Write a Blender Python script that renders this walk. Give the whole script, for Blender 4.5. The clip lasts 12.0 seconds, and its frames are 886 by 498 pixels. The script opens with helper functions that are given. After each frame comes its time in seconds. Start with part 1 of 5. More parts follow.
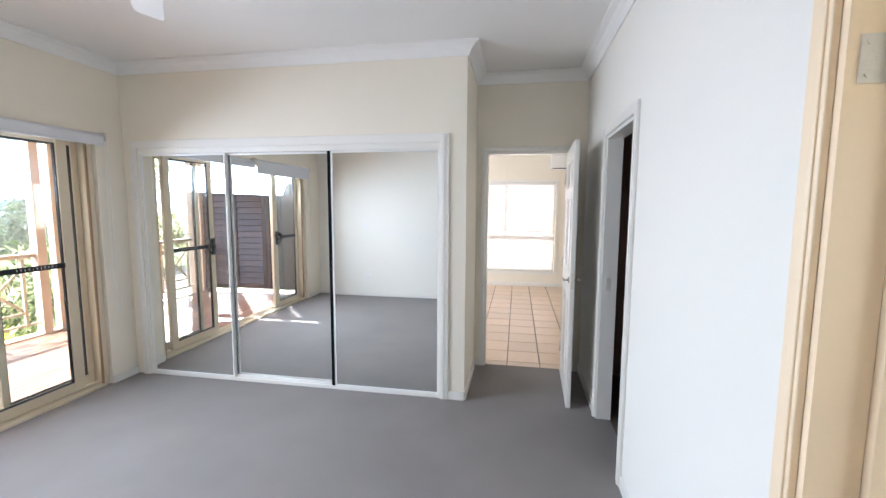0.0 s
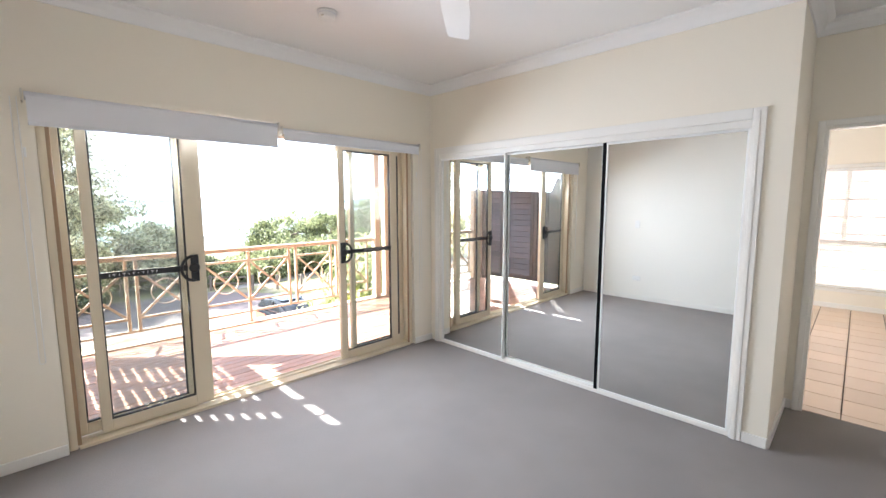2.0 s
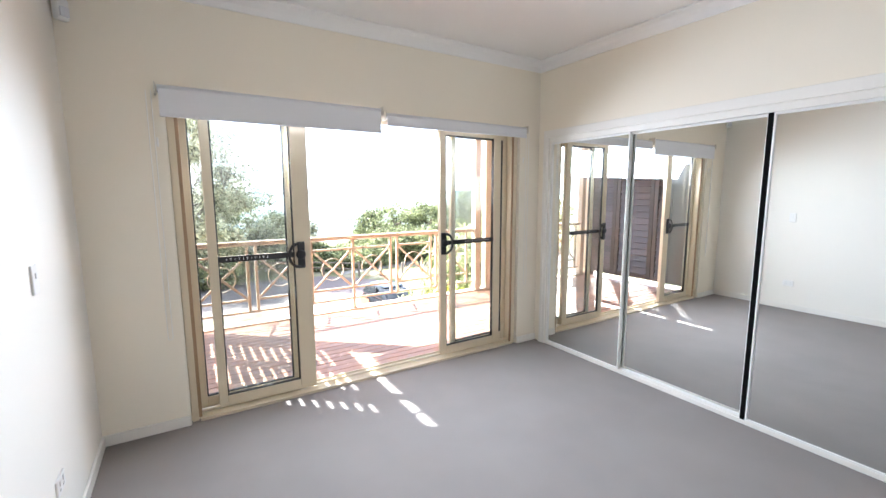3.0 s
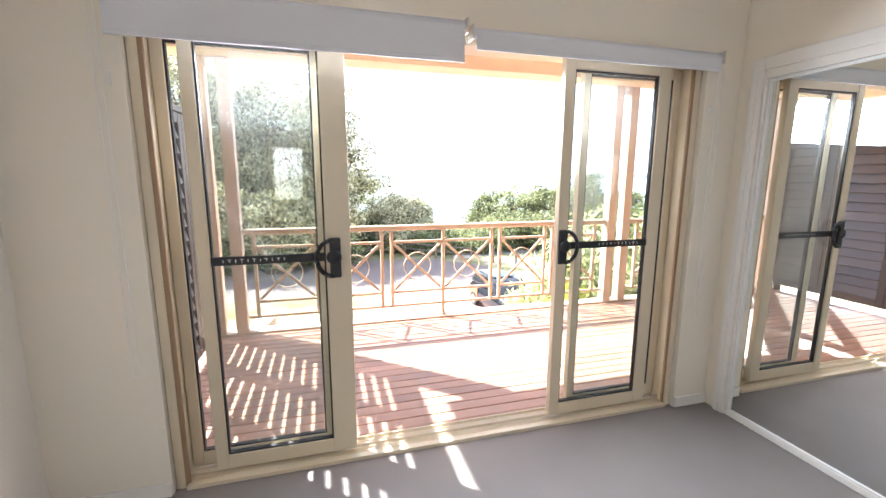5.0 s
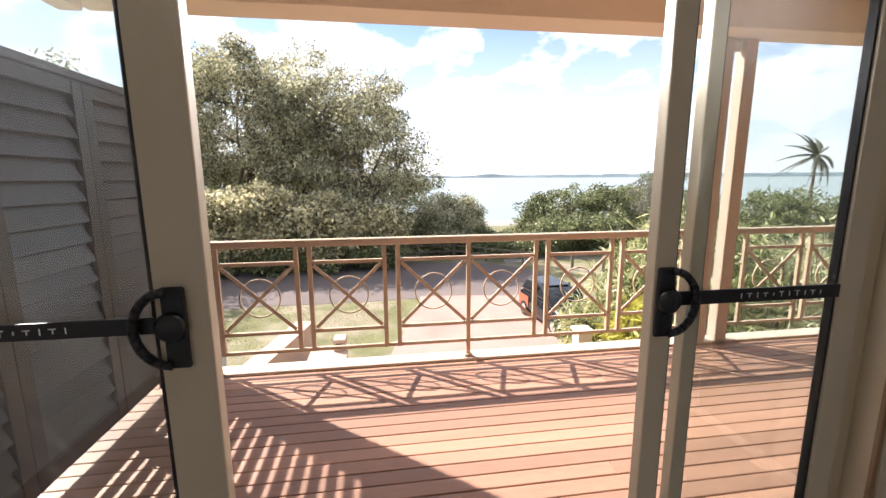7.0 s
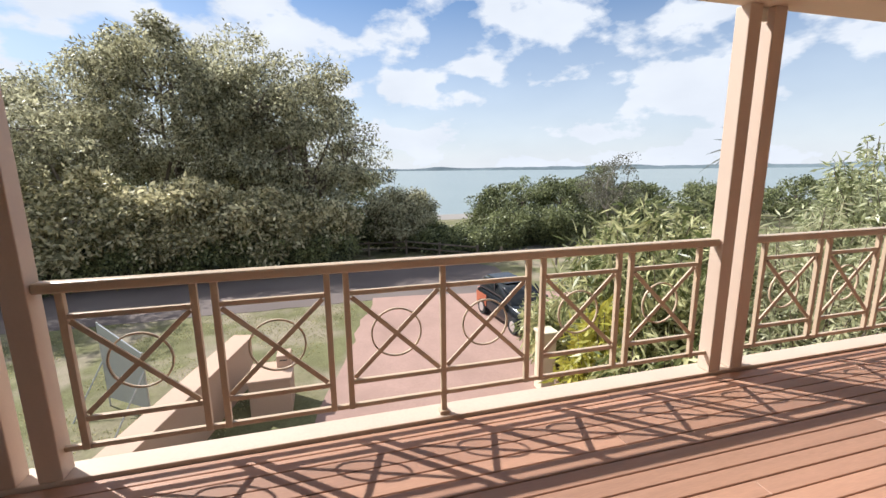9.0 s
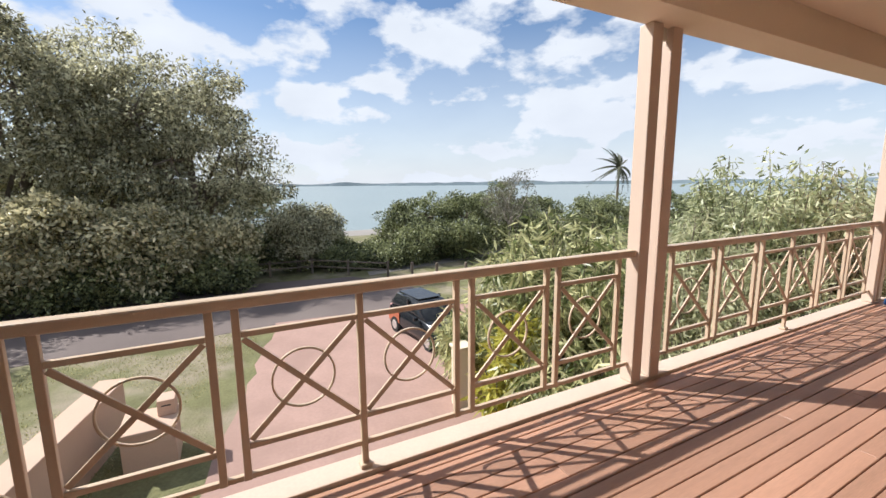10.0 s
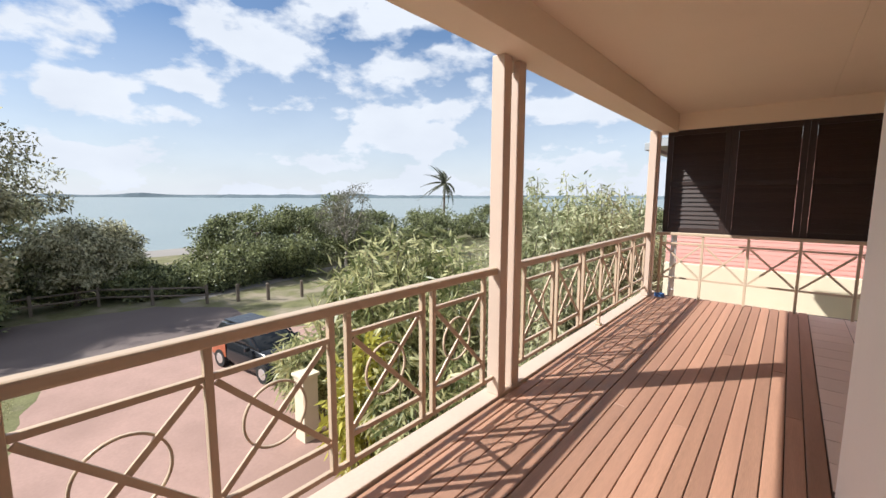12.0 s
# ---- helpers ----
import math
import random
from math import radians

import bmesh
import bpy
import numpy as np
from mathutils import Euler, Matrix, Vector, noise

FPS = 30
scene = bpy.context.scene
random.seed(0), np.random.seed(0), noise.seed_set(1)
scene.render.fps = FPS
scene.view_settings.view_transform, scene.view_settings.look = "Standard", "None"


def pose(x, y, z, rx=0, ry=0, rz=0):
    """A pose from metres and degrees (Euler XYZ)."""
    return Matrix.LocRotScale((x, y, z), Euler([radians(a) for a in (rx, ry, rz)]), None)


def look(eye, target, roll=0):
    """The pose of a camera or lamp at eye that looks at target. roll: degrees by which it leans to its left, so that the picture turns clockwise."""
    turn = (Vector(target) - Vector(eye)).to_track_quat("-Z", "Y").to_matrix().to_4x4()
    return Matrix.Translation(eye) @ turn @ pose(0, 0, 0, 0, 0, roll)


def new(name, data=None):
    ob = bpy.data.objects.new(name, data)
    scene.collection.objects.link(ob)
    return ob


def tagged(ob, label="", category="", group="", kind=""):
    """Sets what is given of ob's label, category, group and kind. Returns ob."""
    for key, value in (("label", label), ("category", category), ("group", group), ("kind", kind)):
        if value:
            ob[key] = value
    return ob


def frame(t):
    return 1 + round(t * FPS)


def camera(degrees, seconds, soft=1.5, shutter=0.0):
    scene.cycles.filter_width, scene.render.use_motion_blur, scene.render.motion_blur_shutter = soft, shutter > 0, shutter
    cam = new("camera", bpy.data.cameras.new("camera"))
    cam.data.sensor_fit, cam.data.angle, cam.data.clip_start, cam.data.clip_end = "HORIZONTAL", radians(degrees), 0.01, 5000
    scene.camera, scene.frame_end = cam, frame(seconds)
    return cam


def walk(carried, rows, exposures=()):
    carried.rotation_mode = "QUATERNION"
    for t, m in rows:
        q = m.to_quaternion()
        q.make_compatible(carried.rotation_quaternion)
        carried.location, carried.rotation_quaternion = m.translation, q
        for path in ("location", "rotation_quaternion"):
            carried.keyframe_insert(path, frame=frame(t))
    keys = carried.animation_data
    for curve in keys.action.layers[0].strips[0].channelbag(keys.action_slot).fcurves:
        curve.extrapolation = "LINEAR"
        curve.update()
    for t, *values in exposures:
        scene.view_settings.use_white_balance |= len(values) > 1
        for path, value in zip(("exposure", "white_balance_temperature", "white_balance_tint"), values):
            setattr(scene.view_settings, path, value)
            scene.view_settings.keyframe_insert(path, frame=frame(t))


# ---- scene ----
cam = camera(93.3, 12.0)
PATH = [
    (0, (0.233, 0.155, 1.554), (-0.113, 2.114, 1.349), 0.3),
    (0.5, (0.264, 0.165, 1.569), (-0.414, 2.035, 1.365), 0),
    (1, (0.245, 0.181, 1.568), (-0.709, 1.927, 1.364), 0),
    (1.5, (0.195, 0.172, 1.548), (-0.994, 1.767, 1.339), 0),
    (2, (0.148, 0.182, 1.548), (-1.253, 1.591, 1.322), -0.1),
    (2.5, (0.063, 0.231, 1.552), (-1.508, 1.441, 1.299), -0.2),
    (3, (-0.11, 0.323, 1.518), (-1.794, 1.367, 1.253), -0.2),
    (3.5, (-0.329, 0.519, 1.463), (-2.104, 1.402, 1.199), -0.2),
    (3.7, (-0.447, 0.578, 1.457), (-2.245, 1.41, 1.183), -0.1),
    (5.5, (-1.494, 1.158, 1.455), (-3.413, 1.597, 1.105), 0.2),
    (6, (-1.773, 1.291, 1.438), (-3.711, 1.642, 1.093), 0.1),
    (6.5, (-2.027, 1.427, 1.406), (-3.977, 1.716, 1.074), -0.2),
    (8.3, (-2.796, 1.595, 1.428), (-4.738, 1.916, 1.067), -0.9),
    (8.5, (-2.884, 1.594, 1.427), (-4.818, 1.955, 1.064), -0.7),
    (9, (-3.093, 1.57, 1.455), (-4.99, 2.083, 1.084), -0.6),
    (9.5, (-3.269, 1.604, 1.454), (-5.112, 2.297, 1.1), -0.5),
    (10, (-3.404, 1.619, 1.433), (-5.151, 2.538, 1.129), -0.5),
    (10.5, (-3.546, 1.628, 1.455), (-5.176, 2.747, 1.158), 0),
    (11, (-3.643, 1.591, 1.433), (-5.14, 2.896, 1.191), -0.3),
    (11.5, (-3.686, 1.589, 1.465), (-5.06, 3.02, 1.216), 0.3),
    (12, (-3.708, 1.584, 1.473), (-4.974, 3.113, 1.229), 0.2),
]
EXPOSURE = [(0.0, 2.48, 5380, 9), (1.5, 2.5, 5680, 10), (3.7, 2.6, 5500, 9), (5.3, 2.22, 5800, 12), (6.0, 1.7, 5950, 14), (6.7, 1.02, 6170, 15),
            (8.3, 0.14, 6100, 11), (9.0, 0.0, 5930, 10), (12.0, -0.03, 5900, 10)]
walk(cam, [(t, look(eye, target, roll)) for t, eye, target, roll in PATH], EXPOSURE)

# ---- world and sun ----
SUN_EL, SUN_X, SUN_Y = 43.6, -0.655, -0.756
world = bpy.data.worlds.new("sky")
scene.world = world
world.use_nodes = True
wn, wl = world.node_tree.nodes, world.node_tree.links
wn.clear()
w_out = wn.new("ShaderNodeOutputWorld")
w_bg = wn.new("ShaderNodeBackground")
w_sky = wn.new("ShaderNodeTexSky")
w_sky.sky_type = "NISHITA"
w_sky.sun_disc = False
w_sky.sun_elevation = radians(SUN_EL)
w_sky.sun_rotation = math.atan2(SUN_X, SUN_Y)
w_sky.air_density, w_sky.dust_density, w_sky.ozone_density = 1.0, 0.6, 1.6
# cumulus clouds laid on a flat layer above the place
w_co = wn.new("ShaderNodeTexCoord")
w_sep = wn.new("ShaderNodeSeparateXYZ")
wl.new(w_co.outputs["Generated"], w_sep.inputs[0])
w_cmb = wn.new("ShaderNodeMapping")
w_cmb.inputs["Location"].default_value = (3.3, 1.2, 0.4)
w_cmb.inputs["Scale"].default_value = (1.0, 1.0, 2.0)
wl.new(w_co.outputs["Generated"], w_cmb.inputs[0])
w_big = wn.new("ShaderNodeTexNoise")
w_big.inputs["Scale"].default_value, w_big.inputs["Detail"].default_value, w_big.inputs["Roughness"].default_value = 3.4, 2.0, 0.5
wl.new(w_cmb.outputs[0], w_big.inputs["Vector"])
w_puff = wn.new("ShaderNodeTexNoise")
w_puff.inputs["Scale"].default_value, w_puff.inputs["Detail"].default_value, w_puff.inputs["Roughness"].default_value = 6.6, 9.0, 0.52
wl.new(w_cmb.outputs[0], w_puff.inputs["Vector"])
w_both = wn.new("ShaderNodeMix"); w_both.data_type = "FLOAT"; w_both.inputs["Factor"].default_value = 0.62
wl.new(w_big.outputs["Fac"], w_both.inputs["A"]); wl.new(w_puff.outputs["Fac"], w_both.inputs["B"])
w_ramp = wn.new("ShaderNodeValToRGB")
w_ramp.color_ramp.elements[0].position, w_ramp.color_ramp.elements[1].position = 0.452, 0.522
wl.new(w_both.outputs["Result"], w_ramp.inputs[0])
# haze towards the horizon
w_hz = wn.new("ShaderNodeMapRange")
w_hz.inputs["From Min"].default_value, w_hz.inputs["From Max"].default_value = 0.0, 0.34
w_hz.inputs["To Min"].default_value, w_hz.inputs["To Max"].default_value = 0.88, 0.08
wl.new(w_sep.outputs["Z"], w_hz.inputs["Value"])
w_cov = wn.new("ShaderNodeMath"); w_cov.operation = "MAXIMUM"
wl.new(w_ramp.outputs["Color"], w_cov.inputs[0]); wl.new(w_hz.outputs[0], w_cov.inputs[1])
w_sh = wn.new("ShaderNodeTexNoise")
w_sh.inputs["Scale"].default_value, w_sh.inputs["Detail"].default_value = 7.0, 6.0
wl.new(w_cmb.outputs[0], w_sh.inputs["Vector"])
w_cc = wn.new("ShaderNodeMix"); w_cc.data_type = "RGBA"
w_cc.inputs["A"].default_value, w_cc.inputs["B"].default_value = (9.2, 9.4, 9.8, 1), (11.8, 11.8, 11.7, 1)
wl.new(w_sh.outputs["Fac"], w_cc.inputs["Factor"])
w_mix = wn.new("ShaderNodeMix"); w_mix.data_type = "RGBA"
wl.new(w_cov.outputs[0], w_mix.inputs["Factor"])
w_hue = wn.new("ShaderNodeHueSaturation")
w_hue.inputs["Saturation"].default_value, w_hue.inputs["Value"].default_value = 1.15, 1.45
wl.new(w_sky.outputs[0], w_hue.inputs["Color"])
wl.new(w_hue.outputs[0], w_mix.inputs["A"]); wl.new(w_cc.outputs["Result"], w_mix.inputs["B"])
wl.new(w_mix.outputs["Result"], w_bg.inputs["Color"])
w_bg.inputs["Strength"].default_value = 0.084
wl.new(w_bg.outputs[0], w_out.inputs[0])

ce = math.cos(radians(SUN_EL))
hl = math.hypot(SUN_X, SUN_Y)
sun_dir = Vector((SUN_X / hl * ce, SUN_Y / hl * ce, math.sin(radians(SUN_EL))))
sun = new("sun", bpy.data.lights.new("sun", "SUN"))
sun.data.energy, sun.data.angle, sun.data.color = 7.5, radians(0.6), (1.0, 0.93, 0.82)
sun.matrix_world = look(sun_dir * 40, (0, 0, 0))

# sky light that enters the tiled room through its window
lamp = new("window_daylight", bpy.data.lights.new("window_daylight", "AREA"))
lamp.data.shape, lamp.data.size, lamp.data.size_y, lamp.data.energy, lamp.data.color = "RECTANGLE", 1.3, 1.6, 5.5, (1.0, 0.97, 0.93)
lamp.matrix_world = look((0.38, 8.66, 1.15), (0.38, 4.0, 0.9))

# lamp2 below: sky light through the wide opening of the sliding doors
# lamp3: added fill at an unseen glazed side of the tiled room
lamp3 = new("added_side_fill", bpy.data.lights.new("added_side_fill", "AREA"))
lamp3.data.shape, lamp3.data.size, lamp3.data.size_y, lamp3.data.energy, lamp3.data.color = "RECTANGLE", 2.3, 1.8, 13, (1.0, 0.98, 0.95)
lamp3.matrix_world = look((-2.28, 6.6, 1.15), (2.0, 6.6, 1.15))
# added warm fill that brightens the side door from an unseen window
lamp4 = new("added_side_room_fill", bpy.data.lights.new("added_side_room_fill", "AREA"))
lamp4.data.shape, lamp4.data.size, lamp4.data.size_y, lamp4.data.energy, lamp4.data.color = "RECTANGLE", 1.0, 0.9, 3.8, (1.0, 0.90, 0.76)
lamp4.matrix_world = look((2.58, 0.15, 1.5), (1.0, 0.6, 1.2))
lamp2 = new("door_daylight", bpy.data.lights.new("door_daylight", "AREA"))
lamp2.data.shape, lamp2.data.size, lamp2.data.size_y, lamp2.data.energy, lamp2.data.color = "RECTANGLE", 2.2, 0.30, 15, (0.94, 0.96, 1.0)
lamp2.data.spread = radians(135)
lamp2.matrix_world = look((-3.40, 1.62, 1.84), (-1.0, 1.62, 0.75))


# ---- materials ----
def mat(name, color, rough=0.6, metal=0.0, vary=0.12, scale=3.0, fine=60.0, bump=0.15, bump_dist=0.002, rand=0.0, stretch=(1, 1, 1), island=0.0,
        spec=0.5, stain=None, stain_amount=0.0):
    m = bpy.data.materials.new(name)
    m.use_nodes = True
    n, l = m.node_tree.nodes, m.node_tree.links
    b = n["Principled BSDF"]
    b.inputs["Roughness"].default_value, b.inputs["Metallic"].default_value = rough, metal
    b.inputs["Specular IOR Level"].default_value = spec
    tc = n.new("ShaderNodeTexCoord")
    mp = n.new("ShaderNodeMapping")
    mp.inputs["Scale"].default_value = stretch
    l.new(tc.outputs["Object"], mp.inputs["Vector"])
    big = n.new("ShaderNodeTexNoise")
    big.inputs["Scale"].default_value, big.inputs["Detail"].default_value = scale, 4.0
    small = n.new("ShaderNodeTexNoise")
    small.inputs["Scale"].default_value, small.inputs["Detail"].default_value = fine, 3.0
    l.new(mp.outputs[0], big.inputs["Vector"]); l.new(mp.outputs[0], small.inputs["Vector"])
    mixv = n.new("ShaderNodeMix"); mixv.data_type = "FLOAT"; mixv.inputs["Factor"].default_value = 0.45
    l.new(big.outputs["Fac"], mixv.inputs["A"]); l.new(small.outputs["Fac"], mixv.inputs["B"])
    last = mixv.outputs["Result"]
    for amount, node, socket in ((rand, "ShaderNodeObjectInfo", "Random"), (island, "ShaderNodeNewGeometry", "Random Per Island")):
        if amount:
            r = n.new(node)
            mm = n.new("ShaderNodeMix"); mm.data_type = "FLOAT"; mm.inputs["Factor"].default_value = amount
            l.new(last, mm.inputs["A"]); l.new(r.outputs[socket], mm.inputs["B"])
            last = mm.outputs["Result"]
    mr = n.new("ShaderNodeMapRange")
    mr.inputs["From Min"].default_value, mr.inputs["From Max"].default_value = 0.2, 0.8
    mr.inputs["To Min"].default_value, mr.inputs["To Max"].default_value = 1 - vary, 1 + vary
    l.new(last, mr.inputs["Value"])
    mul = n.new("ShaderNodeMix"); mul.data_type = "RGBA"; mul.blend_type = "MULTIPLY"; mul.inputs["Factor"].default_value = 1.0
    mul.inputs["A"].default_value = (*color, 1)
    l.new(mr.outputs[0], mul.inputs["B"])
    col = mul.outputs["Result"]
    if stain:
        sn = n.new("ShaderNodeTexNoise"); sn.inputs["Scale"].default_value, sn.inputs["Detail"].default_value = scale * 0.45, 6.0
        l.new(mp.outputs[0], sn.inputs["Vector"])
        sr = n.new("ShaderNodeMapRange")
        sr.inputs["From Min"].default_value, sr.inputs["From Max"].default_value = 0.48, 0.68
        sr.inputs["To Max"].default_value = stain_amount
        l.new(sn.outputs["Fac"], sr.inputs["Value"])
        sm = n.new("ShaderNodeMix"); sm.data_type = "RGBA"
        sm.inputs["B"].default_value = (*stain, 1)
        l.new(sr.outputs[0], sm.inputs["Factor"]); l.new(col, sm.inputs["A"])
        col = sm.outputs["Result"]
    l.new(col, b.inputs["Base Color"])
    if bump:
        bp = n.new("ShaderNodeBump")
        bp.inputs["Strength"].default_value, bp.inputs["Distance"].default_value = bump, bump_dist
        l.new(small.outputs["Fac"], bp.inputs["Height"])
        l.new(bp.outputs[0], b.inputs["Normal"])
    return m


def leaf_mat(name, color, tip, rough=0.45, through_light=0.35):
    m = bpy.data.materials.new(name)
    m.use_nodes = True
    n, l = m.node_tree.nodes, m.node_tree.links
    b = n["Principled BSDF"]
    b.inputs["Roughness"].default_value = rough
    g = n.new("ShaderNodeNewGeometry")
    tc = n.new("ShaderNodeTexCoord")
    big = n.new("ShaderNodeTexNoise"); big.inputs["Scale"].default_value = 0.7
    l.new(tc.outputs["Object"], big.inputs["Vector"])
    av = n.new("ShaderNodeMix"); av.data_type = "FLOAT"; av.inputs["Factor"].default_value = 0.5
    l.new(g.outputs["Random Per Island"], av.inputs["A"]); l.new(big.outputs["Fac"], av.inputs["B"])
    mx = n.new("ShaderNodeMix"); mx.data_type = "RGBA"
    mx.inputs["A"].default_value, mx.inputs["B"].default_value = (*color, 1), (*tip, 1)
    mr = n.new("ShaderNodeMapRange"); mr.interpolation_type = "SMOOTHSTEP"
    mr.inputs["From Min"].default_value, mr.inputs["From Max"].default_value = 0.24, 0.76
    l.new(av.outputs["Result"], mr.inputs["Value"])
    l.new(mr.outputs[0], mx.inputs["Factor"])
    l.new(mx.outputs["Result"], b.inputs["Base Color"])
    tr = n.new("ShaderNodeBsdfTranslucent")
    l.new(mx.outputs["Result"], tr.inputs["Color"])
    ms = n.new("ShaderNodeMixShader"); ms.inputs[0].default_value = through_light
    l.new(b.outputs[0], ms.inputs[1]); l.new(tr.outputs[0], ms.inputs[2])
    l.new(ms.outputs[0], n["Material Output"].inputs["Surface"])
    return m


def glass_mat():
    m = bpy.data.materials.new("window_glass")
    m.use_nodes = True
    n, l = m.node_tree.nodes, m.node_tree.links
    n.remove(n["Principled BSDF"])
    t = n.new("ShaderNodeBsdfTransparent"); t.inputs[0].default_value = (0.93, 0.95, 0.94, 1)
    g = n.new("ShaderNodeBsdfGlossy"); g.inputs["Roughness"].default_value = 0.0
    w = n.new("ShaderNodeLayerWeight"); w.inputs["Blend"].default_value = 0.5
    p = n.new("ShaderNodeMath"); p.operation = "POWER"; p.inputs[1].default_value = 4.5
    l.new(w.outputs["Facing"], p.inputs[0])
    f = n.new("ShaderNodeMath"); f.operation = "MULTIPLY_ADD"; f.inputs[1].default_value, f.inputs[2].default_value = 0.8, 0.035
    l.new(p.outputs[0], f.inputs[0])
    x = n.new("ShaderNodeMixShader")
    l.new(f.outputs[0], x.inputs[0]); l.new(t.outputs[0], x.inputs[1]); l.new(g.outputs[0], x.inputs[2])
    # a thin uneven film of dust that catches the sun
    tc = n.new("ShaderNodeTexCoord")
    ns = n.new("ShaderNodeTexNoise"); ns.inputs["Scale"].default_value, ns.inputs["Detail"].default_value = 2.5, 6.0
    l.new(tc.outputs["Object"], ns.inputs["Vector"])
    mr = n.new("ShaderNodeMapRange")
    mr.inputs["From Min"].default_value, mr.inputs["From Max"].default_value = 0.3, 0.7
    mr.inputs["To Min"].default_value, mr.inputs["To Max"].default_value = 0.0025, 0.006
    l.new(ns.outputs["Fac"], mr.inputs["Value"])
    d = n.new("ShaderNodeBsdfTranslucent"); d.inputs[0].default_value = (0.85, 0.83, 0.80, 1)
    y = n.new("ShaderNodeMixShader")
    l.new(mr.outputs[0], y.inputs[0]); l.new(x.outputs[0], y.inputs[1]); l.new(d.outputs[0], y.inputs[2])
    l.new(y.outputs[0], n["Material Output"].inputs["Surface"])
    return m


M_WALL = mat("cream_wall_paint", (0.84, 0.775, 0.65), 0.75, vary=0.025, scale=0.8, fine=180, bump=0.06, bump_dist=0.001)
M_WALL2 = mat("pale_wall_paint", (0.83, 0.797, 0.725), 0.7, vary=0.025, scale=0.8, fine=180, bump=0.06, bump_dist=0.001)
M_CEIL = mat("white_ceiling_paint", (0.84, 0.82, 0.79), 0.85, vary=0.02, scale=0.7, fine=150, bump=0.05, bump_dist=0.001)
M_TRIM = mat("white_gloss_trim", (0.82, 0.79, 0.73), 0.32, vary=0.03, scale=2, fine=90, bump=0.03)
M_CARPET = mat("grey_taupe_carpet", (0.262, 0.237, 0.222), 0.97, vary=0.22, scale=1.3, fine=260, bump=0.7, bump_dist=0.006, spec=0.1,
               stain=(0.23, 0.206, 0.19), stain_amount=0.7)
# cream trim with the warm glow at the side door put into its colour
M_WARM_LIT = mat("warm_lit_cream_trim", (0.88, 0.71, 0.49), 0.4, vary=0.03, scale=2, fine=90, bump=0.03)
M_EXT = mat("off_white_exterior_paint", (0.80, 0.73, 0.65), 0.6, vary=0.04, scale=1.2, fine=80, bump=0.08)
M_ALU = mat("cream_powder_coat", (0.68, 0.585, 0.42), 0.38, vary=0.04, scale=3, fine=120, bump=0.03)
M_SILVER = mat("satin_aluminium", (0.72, 0.72, 0.71), 0.3, 0.85, vary=0.05, scale=4, fine=140, bump=0.02)
M_CHROME = mat("chrome", (0.75, 0.75, 0.75), 0.12, 1.0, vary=0.03, scale=4, fine=80, bump=0.0)
M_STEEL = mat("stainless_hinge_steel", (0.70, 0.66, 0.58), 0.42, 0.35, vary=0.1, scale=20, fine=200, bump=0.05)
M_BLACK = mat("black_plastic", (0.015, 0.015, 0.016), 0.4, vary=0.2, scale=6, fine=160, bump=0.05)
# rubber seals, and the near black put in for shade in gaps
M_SEAL_SHADE = mat("dark_seal_and_gap_shade", (0.03, 0.028, 0.026), 0.7, vary=0.2, scale=8, fine=160, bump=0.05)
M_FELT = mat("black_felt", (0.006, 0.006, 0.006), 0.95, vary=0.1, scale=8, fine=160, bump=0.1, spec=0.05)
M_BLIND = mat("white_blind_fabric", (0.72, 0.72, 0.74), 0.9, vary=0.03, scale=2, fine=300, bump=0.2, bump_dist=0.001)
M_WHITEPL = mat("white_plastic", (0.82, 0.81, 0.78), 0.35, vary=0.02, scale=3, fine=90, bump=0.02)
M_TILE = mat("peach_ceramic_tile", (0.66, 0.50, 0.36), 0.28, vary=0.09, scale=5, fine=70, bump=0.05, rand=0.5)
M_GROUT = mat("dark_grout", (0.14, 0.10, 0.075), 0.9, vary=0.2, scale=6, fine=120, bump=0.3)
M_DECK = mat("red_brown_decking_oil", (0.405, 0.226, 0.15), 0.47, vary=0.42, scale=1.6, fine=26, bump=0.25, rand=0.3, stretch=(9, 0.55, 9),
             stain=(0.26, 0.14, 0.10), stain_amount=0.5)
M_POST = mat("peach_cream_exterior_paint", (0.61, 0.475, 0.38), 0.5, vary=0.07, scale=2.2, fine=90, bump=0.1,
             stain=(0.53, 0.40, 0.32), stain_amount=0.35)
M_RAIL = mat("cream_railing_paint", (0.55, 0.425, 0.305), 0.36, vary=0.07, scale=4, fine=90, bump=0.06, stain=(0.47, 0.35, 0.25), stain_amount=0.35)
M_SOFFIT = mat("beige_soffit_paint", (0.82, 0.69, 0.54), 0.7, vary=0.04, scale=1.1, fine=70, bump=0.06, stain=(0.70, 0.56, 0.42), stain_amount=0.4)
M_LOUVRE = mat("weathered_dark_stained_timber", (0.075, 0.058, 0.054), 0.34, vary=0.3, scale=3, fine=45, bump=0.3, rand=0.4, stretch=(0.6, 4, 4))
M_LOUVRE2 = mat("dark_brown_stained_timber", (0.030, 0.016, 0.013), 0.5, vary=0.3, scale=3, fine=45, bump=0.3, rand=0.3, stretch=(0.6, 4, 4))
M_RED = mat("brick_red_wall_paint", (0.66, 0.34, 0.29), 0.6, vary=0.1, scale=1.4, fine=60, bump=0.1)
M_RENDER = mat("cream_cement_render", (0.72, 0.62, 0.46), 0.85, vary=0.08, scale=1.5, fine=70, bump=0.3, stain=(0.55, 0.45, 0.33), stain_amount=0.35)
